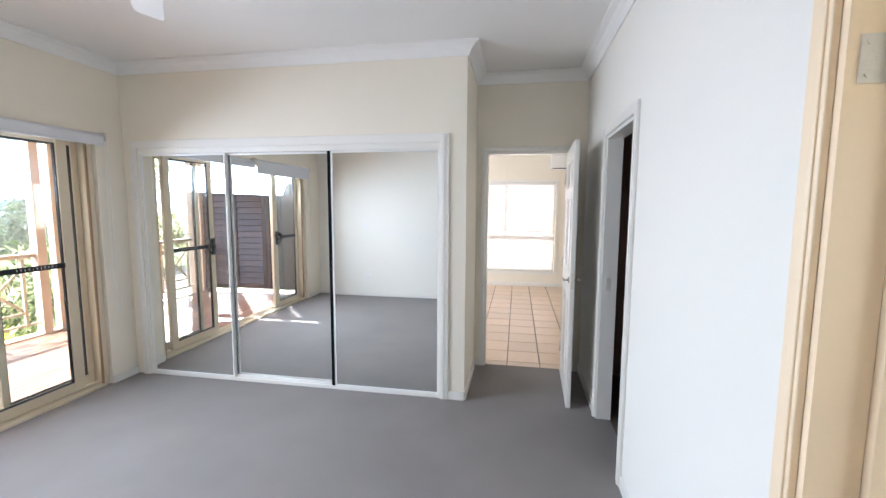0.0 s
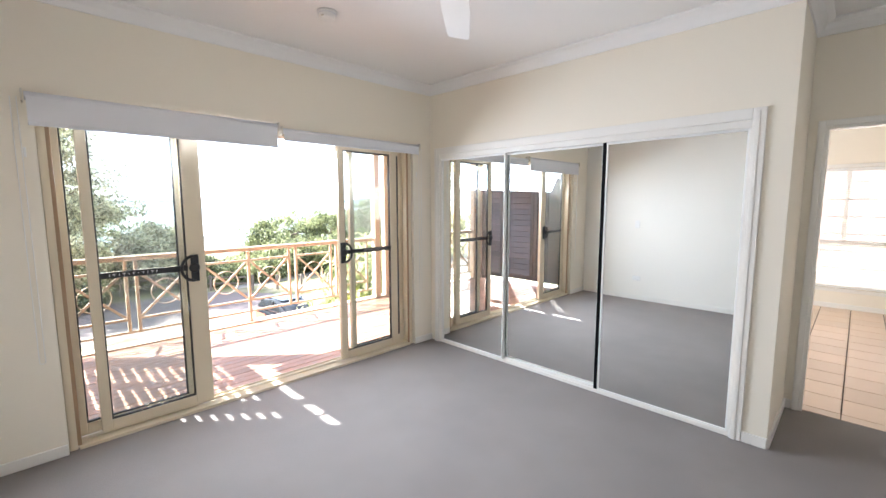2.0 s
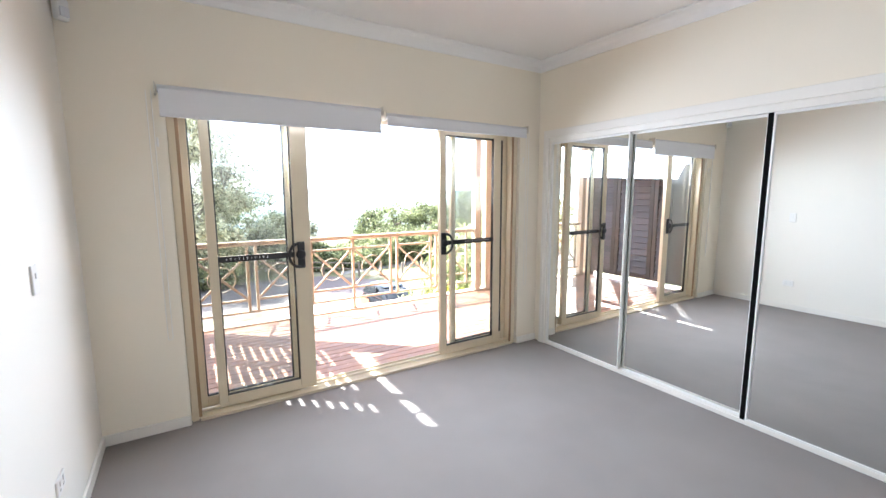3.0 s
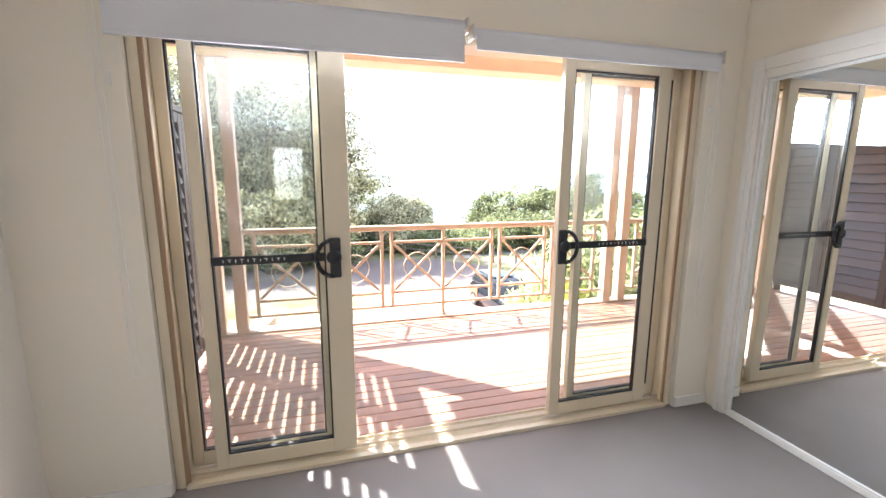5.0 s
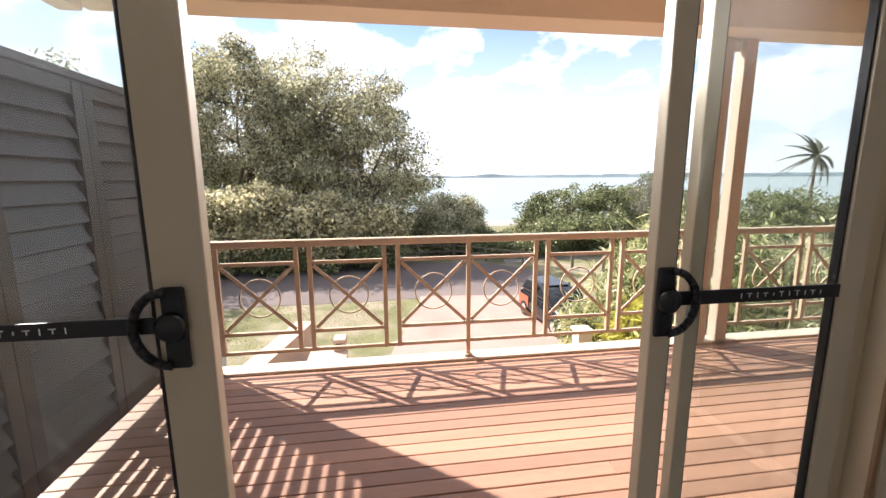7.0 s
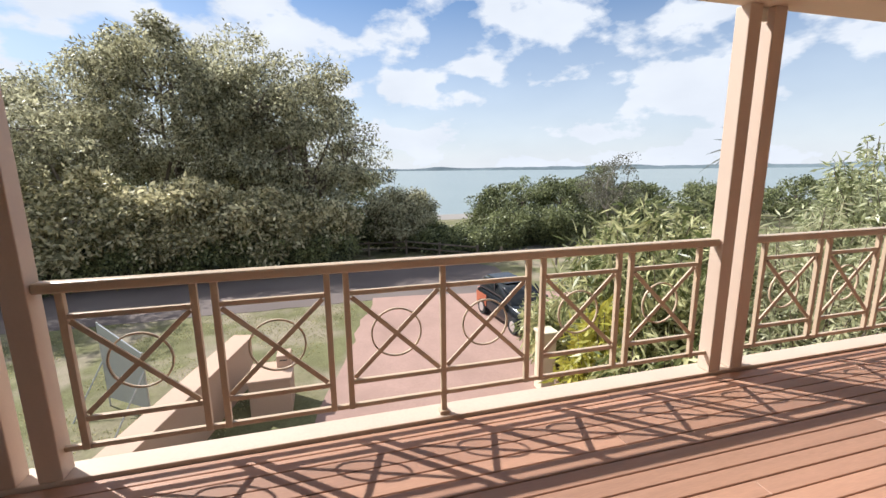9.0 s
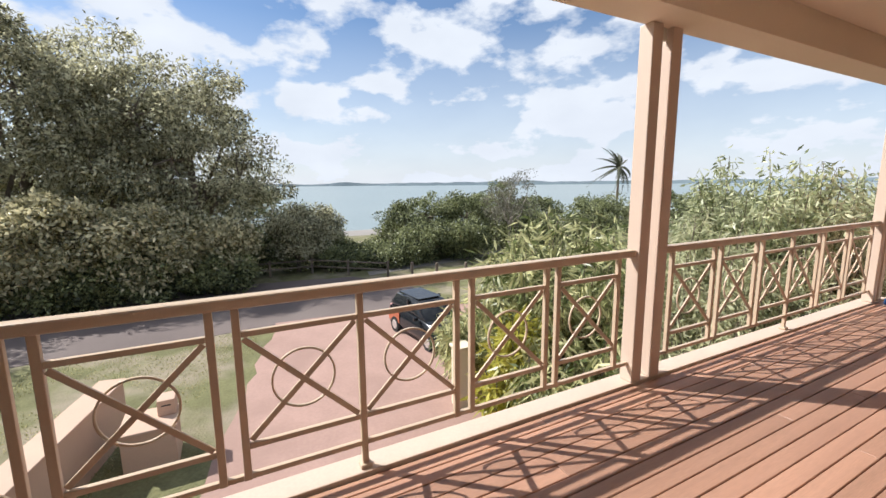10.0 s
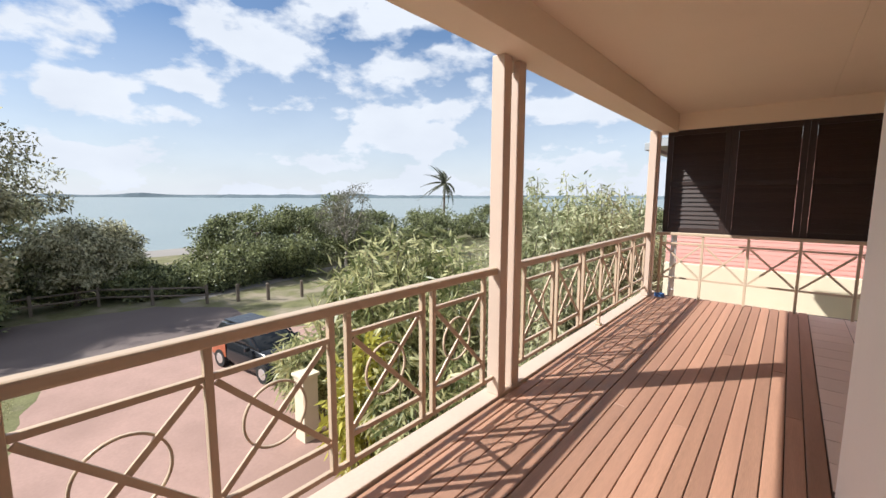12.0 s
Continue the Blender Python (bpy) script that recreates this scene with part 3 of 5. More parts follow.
        bmesh.ops.transform(b, matrix=Matrix.Translation((xc + 0.036, ye - s * 0.006, 1.075)) @ Matrix.Rotation(radians(90), 4, "Y"), verts=b.verts)
        part("latch_turn", b, M_BLACK, h, "", True)
    return th


b = B()
for y0, y1 in ((DOOR_Y0, DOOR_Y0 + 0.05), (DOOR_Y1 - 0.05, DOOR_Y1)):
    box(b, XWO + 0.02, y0, 0.0, XW - 0.05, y1, DOOR_H)
    yy = y0 + 0.018
    box(b, XW - 0.05, yy - 0.014, 0.0, XW - 0.03, yy + 0.024, DOOR_H)
box(b, XWO + 0.02, DOOR_Y0 + 0.05, DOOR_H - 0.05, XW - 0.05, DOOR_Y1 - 0.05, DOOR_H)
box(b, XO - 0.022, DOOR_Y0 + 0.002, 0.004, XW - 0.05, DOOR_Y1 - 0.002, 0.022)
for x in (XI - 0.004, XO - 0.004):
    box(b, x, DOOR_Y0 + 0.05, 0.028, x + 0.008, DOOR_Y1 - 0.05, 0.046)
box(b, XW - 0.05, DOOR_Y0 + 0.05, 0.0, XW - 0.012, DOOR_Y1 - 0.05, 0.02)
structure("trim_threshold", box(B(), XWO - 0.0155, DOOR_Y0 + 0.003, -0.03, XO - 0.0215, DOOR_Y1 - 0.003, -0.002, 0.003), M_DECK, "decking board at the door threshold")
win = structure("door_1", b, M_ALU, "cream aluminium frame and track of the sliding doors")
# timber reveals beside the frame
b = B()
box(b, XW - 0.049, DOOR_Y0 + 0.036, 0.02, XW - 0.034, DOOR_Y0 + 0.062, DOOR_H - 0.06, 0.003)
box(b, XW - 0.049, DOOR_Y1 - 0.062, 0.02, XW - 0.034, DOOR_Y1 - 0.036, DOOR_H - 0.06, 0.003)
structure("trim_sliding_door", b, mat("brown_timber_reveal", (0.33, 0.21, 0.115), 0.5, vary=0.1, scale=3, fine=50, stretch=(6, 6, 0.6)), "brown timber reveal strip beside the door frame")
slider_leaf("sliding_door", XI, 0.445, 1.118, "high", "cream framed sliding glass leaf with black handle, slid partly open", 0.055, 0.118)
slider_leaf("sliding_door", XI, 2.25, 2.932, "low", "cream framed sliding glass leaf with black handle, slid open", 0.063, 0.08)
slider_leaf("fixed_door_panel", XO, 0.327, 1.01, None, "fixed outer glass panel in cream aluminium frame", 0.05, 0.045)
slider_leaf("fixed_door_panel", XO, 2.405, 3.058, None, "fixed outer glass panel in cream aluminium frame", 0.045, 0.05)


def roller_blind(y0, y1, zc, drop, label, cord_y):
    th = thing("roller_blind", (-3.16, (y0 + y1) / 2, zc), label, "blind", "roller blinds over the sliding doors")
    b = B(); tube(b, (-3.15, y0 + 0.01, zc), (-3.15, y1 - 0.01, zc), 0.024, 0.024, 16)
    part("roll", b, M_BLIND, th, "", True)
    b = B(); box(b, -3.1285, y0 + 0.015, zc - 0.003 - drop, -3.1265, y1 - 0.015, zc + 0.003)
    fabric = part("fabric", b, M_BLIND, th)
    b = B(); box(b, -3.133, y0 + 0.015, zc - 0.003 - drop - 0.014, -3.122, y1 - 0.015, zc - 0.003 - drop + 0.006, 0.003)
    part("bottom_bar", b, M_BLIND, th)
    for y in (y0, y1):
        b = B(); box(b, XW, y - 0.004, zc - 0.033, -3.12, y + 0.004, zc + 0.033, 0.002)
        part("bracket", b, M_STEEL, th, "steel end bracket")
    b = B()
    for dx, dz in ((0.0, 0.0), (0.026, 0.0)):
        tube(b, (-3.172 + dx * 0.3, cord_y - 0.012 + dx, zc - 0.01), (-3.172 + dx * 0.3, cord_y - 0.012 + dx, 0.62), 0.0022, 0.0022, 6)
    last = None
    for i in range(9):
        a = math.pi * i / 8
        p = Vector((-3.169, cord_y + 0.001 - 0.013 * math.cos(a), 0.62 - 0.013 * math.sin(a)))
        if last:
            tube(b, last, p, 0.0022, 0.0022, 6)
        last = p
    part("cord", b, M_WHITEPL, th, "looped pull cord")
    return th


roller_blind(0.235, 1.66, 2.13, 0.145, "white fabric roller blind, drawn down a little", 0.2)
roller_blind(1.685, 3.14, 2.105, 0.06, "white fabric roller blind, rolled up", 3.175)
# the cord that hangs between the blinds and its small cleat
for y in (0.225, 3.15):
    b = B()
    box(b, XW, y - 0.006, 1.80, XW + 0.006, y + 0.006, 1.855, 0.002)
    tube(b, (XW + 0.004, y, 1.845), (XW + 0.02, y, 1.845), 0.005, 0.005, 8)
    solid("cord_cleat", b, M_WHITEPL, "small white cleat on the wall by the blind", "cleat", "blind cord cleats")

# ---- mirrored wardrobe ----
b = B()
box(b, WX0, YN + 0.001, 0.0, WX1, YN + 0.085, 0.016)
for y in (YN + 0.022, YN + 0.058):
    box(b, WX0, y - 0.02, 0.016, WX1, y - 0.015, 0.028)
box(b, WX0, YN + 0.002, WH - 0.045, WX1, YN + 0.085, WH)
box(b, WX0, YN + 0.002, 0.016, WX0 + 0.012, YN + 0.085, WH - 0.045)
box(b, WX1 - 0.012, YN + 0.002, 0.016, WX1, YN + 0.085, WH - 0.045)
structure("trim_wardrobe_track", b, M_TRIM, "white wardrobe door track")


def mirror_door(x0, x1, yc, label, left_frame=0.012, right_frame=0.012, seal_left=False):
    th = thing("wardrobe_mirror_door", ((x0 + x1) / 2, yc, 0.02), label, "wardrobe door", "mirrored wardrobe doors")
    part("mirror", box(B(), x0 + left_frame, yc - 0.004, 0.03, x1 - right_frame, yc + 0.004, WH - 0.052), M_MIRROR, th, "clear silvered mirror")
    for a0, a1 in ((x0, x0 + left_frame), (x1 - right_frame, x1)):
        part("side_frame", box(B(), a0, yc - 0.013, 0.018, a1, yc + 0.011, WH - 0.046, 0.002), M_WHITEPL, th)
    part("bottom_frame", box(B(), x0 + left_frame, yc - 0.012, 0.018, x1 - right_frame, yc + 0.010, 0.036, 0.002), M_WHITEPL, th)
    part("top_frame", box(B(), x0 + left_frame, yc - 0.012, WH - 0.062, x1 - right_frame, yc + 0.010, WH - 0.046, 0.002), M_WHITEPL, th)
    if seal_left:
        part("edge_seal", box(B(), x0 - 0.030, yc - 0.012, 0.018, x0 - 0.001, yc + 0.008, WH - 0.046), M_FELT, th, "black felt edge strip")
    return th


mirror_door(WX0 + 0.013, -2.215, YN + 0.026, "sliding wardrobe door with full height mirror, white edge")
mirror_door(-2.235, -1.272, YN + 0.062, "sliding wardrobe door with full height mirror, set behind", 0.012, 0.038)
mirror_door(-1.262, WX1 - 0.013, YN + 0.026, "sliding wardrobe door with full height mirror and black edge", seal_left=True)


# ---- door to the tiled room ----
def panel_leaf(name, hinge, width, angle, height, label, handle_z=1.0, material=None, hinges=(0.25, 1.05, 1.80)):
    """A four panel door leaf that turns about hinge; it lies along local x, with its faces at local y."""
    mt = material or M_TRIM
    th = thing(name, (hinge[0], hinge[1], 0.012), label, "door")
    m = Matrix.Translation((hinge[0], hinge[1], 0)) @ Matrix.Rotation(radians(angle), 4, "Z")
    def put(b):
        bmesh.ops.transform(b, matrix=m, verts=b.verts)
        return b
    part("leaf", put(box(B(), 0.002, -0.0175, 0.012, width, 0.0175, height, 0.003)), mt, th)
    for sy in (-1, 1):
        for x0, x1 in ((0.10, width / 2 - 0.045), (width / 2 + 0.045, width - 0.10)):
            for z0, z1 in ((0.22, 0.86), (1.06, 1.62), (1.70, height - 0.13)):
                b = B()
                f = sy * 0.0176
                w = 0.018
                for a0, a1, c0, c1 in ((x0, x1, z0, z0 + w), (x0, x1, z1 - w, z1), (x0, x0 + w, z0 + w, z1 - w), (x1 - w, x1, z0 + w, z1 - w)):
                    box(b, a0, f, c0, a1, f + sy * 0.006, c1, 0.0025)
                box(b, x0 + 0.045, f, z0 + 0.045, x1 - 0.045, f + sy * 0.004, z1 - 0.045, 0.003)
                part("panel_moulding", put(b), mt, th)
        xh = width - 0.06
        b = B()
        tube(b, (xh, sy * 0.0176, handle_z), (xh, sy * 0.026, handle_z), 0.026, 0.026, 20)
        rose = part("handle_rose", put(b), M_CHROME, th, "round chrome rose", True)
        b = B()
        tube(b, (xh, sy * 0.026, handle_z), (xh, sy * 0.062, handle_z), 0.009, 0.009, 12)
        tube(b, (xh + 0.006, sy * 0.058, handle_z), (xh - 0.11, sy * 0.058, handle_z - 0.004), 0.009, 0.007, 12)
        part("lever", put(b), M_CHROME, rose, "chrome lever", True)
    part("latch_plate", put(box(B(), width - 0.001, -0.011, handle_z - 0.06, width + 0.002, 0.011, handle_z + 0.06)), M_STEEL, th, "steel latch plate")
    for z in hinges:
        hp = B(); tube(hp, (-0.004, -0.021, z - 0.05), (-0.004, -0.021, z + 0.05), 0.0065, 0.0065, 10)
        part("hinge", put(hp), M_STEEL, th, "steel butt hinge", True)
    return th


panel_leaf("entry_door", (0.676, YD - 0.025), 0.765, -92.0, 2.035, "white panelled door with chrome levers, standing open")
panel_leaf("side_door", (XE + 0.10, SY1 - 0.025), 0.75, -5.0, 2.02, "cream panelled door with warm light in its colour, open into the side room", material=M_WARM_LIT, hinges=(0.25,))
# hinge leaves let into the jamb of the side door
for z in (1.832,):
    b = B()
    box(b, XE + 0.02, SY1 - 0.0225, z - 0.045, XE + 0.068, SY1 - 0.02, z + 0.045, 0.001)
    tube(b, (XE + 0.072, SY1 - 0.026, z - 0.05), (XE + 0.072, SY1 - 0.026, z + 0.05), 0.007, 0.007, 10)
    for dz in (-0.03, 0.0, 0.03):
        tube(b, (XE + 0.034 + 0.015 * (dz == 0), SY1 - 0.0245, z + dz), (XE + 0.034 + 0.015 * (dz == 0), SY1 - 0.0215, z + dz), 0.0045, 0.0045, 8)
    solid("door_hinge", b, M_STEEL, "steel hinge leaf with screws on the door jamb", "hinge", "side door hinges")
b = B(); box(b, XE + 0.03, EY1 - 0.0225, 0.96, XE + 0.06, EY1 - 0.02, 1.05, 0.001)
solid("strike_plate", b, M_STEEL, "dull steel strike plate on the ensuite jamb", "strike plate")
b = B(); box(b, DX0 + 0.02, YD + 0.03, 0.95, DX0 + 0.0225, YD + 0.06, 1.04, 0.001)
solid("strike_plate", b, M_STEEL, "dull steel strike plate on the entry door jamb", "strike plate")

# ensuite: cabinet with drawers and a shelf above
cab = thing("vanity_cabinet", (1.75, 3.85, 0.0), "white vanity cabinet with drawers in the dim ensuite", "cabinet")
part("body", box(B(), 1.25, 3.62, 0.0, 2.3, YD - 0.002, 0.80, 0.004), M_TRIM, cab)
for z in (0.08, 0.32, 0.56):
    d = part("drawer", box(B(), 1.27, 3.602, z, 1.75, 3.618, z + 0.22, 0.004), M_TRIM, cab)
part("worktop", box(B(), 1.23, 3.59, 0.802, 2.32, YD - 0.002, 0.835, 0.006), M_TRIM, cab)
b = B(); box(b, 1.25, 3.80, 1.70, 2.3, YD - 0.002, 1.86, 0.004)
solid("wall_shelf", b, M_TRIM, "pale bulkhead shelf on the ensuite wall", "shelf")


# ---- small bedroom fixtures ----
def wall_plate(name, x, z, label, category, holes):
    th = thing(name, (x, YS, z), label, category)
    part("plate", box(B(), x - 0.035 if holes == 1 else x - 0.057, YS, z - 0.057 if holes == 1 else z - 0.036, x + 0.035 if holes == 1 else x + 0.057, YS + 0.009,
                      z + 0.057 if holes == 1 else z + 0.036, 0.003), M_WHITEPL, th)
    for k in range(holes):
        dx = (k - (holes - 1) / 2) * 0.05
        part("rocker", box(B(), x + dx - 0.008, YS + 0.009, z + 0.004, x + dx + 0.008, YS + 0.014, z + 0.026, 0.002), M_WHITEPL, th)
        if holes > 1:
            b = B()
            for a in (-1, 1):
                box(b, x + dx + a * 0.006 - 0.001, YS + 0.0091, z - 0.018, x + dx + a * 0.006 + 0.001, YS + 0.0098, z - 0.010)
            part("socket_slot", b, M_SEAL_SHADE, th)
    return th


wall_plate("light_switch", -2.30, 1.19, "white wall switch plate on the pale wall", "switch", 1)
wall_plate("power_socket", -2.28, 0.34, "white double power socket low on the wall", "socket", 2)
pir = thing("alarm_sensor", (XW + 0.06, YS + 0.06, 2.45), "white alarm sensor high in the wall corner", "sensor")
b = B(); obox(b, Matrix.Translation((XW + 0.045, YS + 0.045, 2.48)) @ Matrix.Rotation(radians(45), 4, "Z"), 0.045, 0.062, 0.11, 0.012)
part("housing", b, M_WHITEPL, pir)
b = B(); obox(b, Matrix.Translation((XW + 0.062, YS + 0.062, 2.465)) @ Matrix.Rotation(radians(45), 4, "Z"), 0.014, 0.044, 0.05, 0.004)
part("lens", b, M_BLIND, pir, "frosted lens window")
smoke = thing("smoke_alarm", (-2.36, 1.66, CEIL), "round white smoke alarm on the ceiling", "smoke alarm")
part("base", lathe(B(), (-2.36, 1.66, CEIL - 0.045), ((0.038, 0.0), (0.05, 0.008), (0.053, 0.028), (0.06, 0.033), (0.06, 0.045)), 28), M_WHITEPL, smoke, "", True)
part("vent_ring", ring(B(), (-2.36, 1.66, CEIL - 0.017), 0.0525, 0.0035, 0.003, "z"), M_BLIND, smoke)
part("test_button", lathe(B(), (-2.325, 1.605, CEIL - 0.049), ((0.008, 0.0), (0.009, 0.005)), 14), M_STEEL, smoke)

# ceiling fan: white, three blades at rest
FX, FY, FZ = -0.965, 1.345, 2.39
fan = thing("ceiling_fan", (FX, FY, CEIL), "white three bladed ceiling fan, at rest", "ceiling fan")
part("canopy", lathe(B(), (FX, FY, CEIL - 0.06), ((0.03, 0.0), (0.06, 0.02), (0.065, 0.06)), 24), M_WHITEPL, fan, "", True)
b = B(); tube(b, (FX, FY, FZ + 0.04), (FX, FY, CEIL - 0.05), 0.012, 0.012, 12)
part("rod", b, M_WHITEPL, fan, "", True)
part("motor", lathe(B(), (FX, FY, FZ - 0.05), ((0.03, 0.0), (0.085, 0.012), (0.105, 0.04), (0.1, 0.075), (0.05, 0.10)), 28), M_WHITEPL, fan, "", True)
for k in range(3):
    ang = math.atan2(1.84 - FY, -1.385 - FX) + k * 2 * math.pi / 3
    m = Matrix.Translation((FX, FY, FZ)) @ Matrix.Rotation(ang, 4, "Z") @ Matrix.Rotation(radians(11), 4, "X")
    b = B()
    rows = []
    for i, (r, w) in enumerate(((0.17, 0.05), (0.22, 0.062), (0.36, 0.065), (0.52, 0.06), (0.615, 0.057), (0.655, 0.054), (0.665, 0.048))):
        rows.append([b.verts.new((r, -w, -0.004)), b.verts.new((r, w, -0.004)), b.verts.new((r, w, 0.004)), b.verts.new((r, -w, 0.004))])
    for r0, r1 in zip(rows, rows[1:]):
        for q in range(4):
            b.faces.new((r0[q], r1[q], r1[(q + 1) % 4], r0[(q + 1) % 4]))
    b.faces.new(rows[0]); b.faces.new(rows[-1][::-1])
    bmesh.ops.recalc_face_normals(b, faces=b.faces)
    bmesh.ops.transform(b, matrix=m, verts=b.verts)
    bl = part("blade", b, M_WHITEPL, fan)
    b = B(); obox(b, m @ Matrix.Translation((0.145, 0, 0.006)), 0.13, 0.035, 0.006, 0.002)
    part("blade_iron", b, M_WHITEPL, bl)

# ---- tiled room seen through the door ----
LX0, LX1, LY1 = -2.3, 2.6, 8.42
structure("floor_tiled_room", box(B(), LX0, YD + 0.03, -0.12, LX1, LY1, -0.008), M_GROUT, "dark grout bed of the tiled floor")
WWX0, WWX1, WZ0, WZ1 = -0.40, 0.95, 0.29, 2.01
b = B()
box(b, LX0 - 0.1, YD + 0.1, -0.1, LX0, 5.4, 2.9)
box(b, LX0 - 0.1, 7.8, -0.1, LX0, LY1 + 0.15, 2.9)
box(b, LX0 - 0.1, 5.4, 2.1, LX0, 7.8, 2.9)
box(b, LX0 - 0.1, 5.4, -0.1, LX0, 7.8, 0.0)
box(b, LX1, YD + 0.1, -0.1, LX1 + 0.1, LY1 + 0.15, 2.9)
box(b, LX0, LY1, -0.1, WWX0, LY1 + 0.15, 2.9)
box(b, WWX1, LY1, -0.1, LX1, LY1 + 0.15, 2.9)
box(b, WWX0, LY1, -0.1, WWX1, LY1 + 0.15, WZ0)
box(b, WWX0, LY1, WZ1, WWX1, LY1 + 0.15, 2.9)
structure("wall_tiled_room", b, M_WALL, "cream walls of the tiled room")
structure("ceiling_tiled_room", box(B(), LX0 - 0.1, YD + 0.1, CEIL, LX1 + 0.1, LY1 + 0.15, CEIL + 0.15), M_CEIL, "white ceiling of the tiled room")
b = B()
for x0, x1, z0, z1 in ((WWX0, WWX0 + 0.045, WZ0, WZ1), (WWX1 - 0.045, WWX1, WZ0, WZ1), (WWX0 + 0.045, WWX1 - 0.045, WZ0, WZ0 + 0.045),
                       (WWX0 + 0.045, WWX1 - 0.045, WZ1 - 0.045, WZ1), (WWX0 + 0.045, WWX1 - 0.045, 0.91, 0.97), (-0.02, 0.03, 0.97, WZ1 - 0.045)):
    box(b, x0, LY1 + 0.06, z0, x1, LY1 + 0.10, z1, 0.003)
# unseen glass door, added as an opening for the tiled room's side fill
b2 = B()
for y0, y1, z0, z1 in ((5.4, 5.46, 0, 2.1), (7.74, 7.8, 0, 2.1), (6.57, 6.63, 0.06, 2.04), (5.46, 7.74, 0, 0.06), (5.46, 7.74, 2.04, 2.1)):
    box(b2, LX0 - 0.07, y0, z0, LX0 - 0.03, y1, z1, 0.003)
w2 = structure("door_2", b2, M_ALU, "unseen cream aluminium glass door added to the tiled room")
gp2 = part("glass_pane", box(B(), LX0 - 0.053, 5.455, 0.055, LX0 - 0.047, 7.745, 2.045), M_GLASS, w2)
gp2.visible_shadow = False
w1 = structure("window_1", b, M_ALU, "cream aluminium window of the tiled room")
gp = part("glass_pane", box(B(), WWX0 + 0.04, LY1 + 0.078, WZ0 + 0.04, WWX1 - 0.04, LY1 + 0.082, WZ1 - 0.04), M_GLASS, w1)
gp.visible_shadow = False
b = B()
box(b, WWX0 - 0.05, LY1 - 0.015, WZ0 - 0.05, WWX1 + 0.05, LY1, WZ0, 0.003)
box(b, WWX0 - 0.05, LY1 - 0.015, WZ1, WWX1 + 0.05, LY1, WZ1 + 0.05, 0.003)
box(b, WWX0 - 0.05, LY1 - 0.015, WZ0, WWX0, LY1, WZ1, 0.003)
box(b, WWX1, LY1 - 0.015, WZ0, WWX1 + 0.05, LY1, WZ1, 0.003)
structure("trim_window", b, M_TRIM, "white window trim")
structure("baseboard_tiled_room", box(B(), LX0, LY1 - 0.014, 0.0, LX1, LY1, 0.07, 0.003), M_TRIM, "white skirting of the tiled room")
ven = thing("venetian_blind", (0.275, LY1 + 0.02, WZ0), "white venetian blind, lowered, slats half open", "blind")
part("headrail", box(B(), WWX0 + 0.01, LY1 + 0.012, WZ1 - 0.05, WWX1 - 0.01, LY1 + 0.05, WZ1 - 0.002, 0.003), M_WHITEPL, ven)
b = B(); obox(b, Matrix.Rotation(radians(-60), 4, "X"), WWX1 - WWX0 - 0.03, 0.026, 0.0012)
slat_me = mesh_of("slat", b, M_SLAT)
for i in range(62):
    s_ob = new("slat", slat_me)
    s_ob.location = ((WWX0 + WWX1) / 2, LY1 + 0.031, WZ0 + 0.04 + i * 0.0272)
    attach(s_ob, ven)
part("bottom_rail", box(B(), WWX0 + 0.012, LY1 + 0.018, WZ0 + 0.008, WWX1 - 0.012, LY1 + 0.044, WZ0 + 0.022, 0.003), M_WHITEPL, ven)
for x in (WWX0 + 0.2, WWX1 - 0.2):
    b = B(); tube(b, (x, LY1 + 0.017, WZ0 + 0.02), (x, LY1 + 0.017, WZ1 - 0.03), 0.0012, 0.0012, 5)
    part("ladder_cord", b, M_WHITEPL, ven)
ac = thing("air_conditioner", (1.23, LY1, 2.24), "white wall split air conditioner", "air conditioner")
b = B(); box(b, 0.83, LY1 - 0.2, 2.24, 1.63, LY1, 2.525, 0.022)
part("body", b, M_WHITEPL, ac)
part("air_flap", box(B(), 0.86, LY1 - 0.206, 2.245, 1.60, LY1 - 0.15, 2.262, 0.003), M_SEAL_SHADE, ac, "dark outlet slot with flap")
part("front_line", box(B(), 0.85, LY1 - 0.203, 2.495, 1.61, LY1 - 0.198, 2.50), M_GREYMETAL, ac)

# ---- balcony ----
RX = -5.31                      # plane of the railing
DY0, DY1 = -0.12, 8.62          # deck from end to end
# frame under the boards and the painted edge beam
b = B()
for x in (-5.1, -4.55, -4.0, -3.5):
    box(b, x - 0.03, DY0, -0.26, x + 0.03, DY1, -0.03)
structure("deck_joists", b, M_LOUVRE2, "dark timber joists below the deck")
structure("trim_deck_edge", box(B(), RX - 0.10, DY0 - 0.1, -0.30, RX + 0.05, DY1 + 0.1, 0.022, 0.006), M_KERB, "cream painted edge beam of the balcony")
structure("trim_deck_south", box(B(), RX + 0.052, DY0 - 0.1, -0.30, XWO - 0.013, DY0 - 0.004, 0.006, 0.004), M_POST, "cream painted end beam of the balcony")
structure("balcony_slab", box(B(), RX - 0.09, DY0 - 0.09, -0.45, XWO - 0.013, DY1 + 0.09, -0.305), M_RENDER, "underside of the balcony")

# balcony ceiling, beams and roof
structure("ceiling_balcony", box(B(), -5.058, DY0 - 0.1, 2.69, XWO - 0.013, 8.70, 2.74), M_SOFFIT, "beige painted balcony ceiling")
b = B()
box(b, -5.33, DY0 - 0.1, 2.435, -5.06, 8.82, 2.80, 0.004)
structure("ceiling_recess", box(B(), XWO - 0.011, YD + 0.115, 2.69, -2.402, 8.70, 2.74), M_SOFFIT, "beige ceiling over the balcony recess")
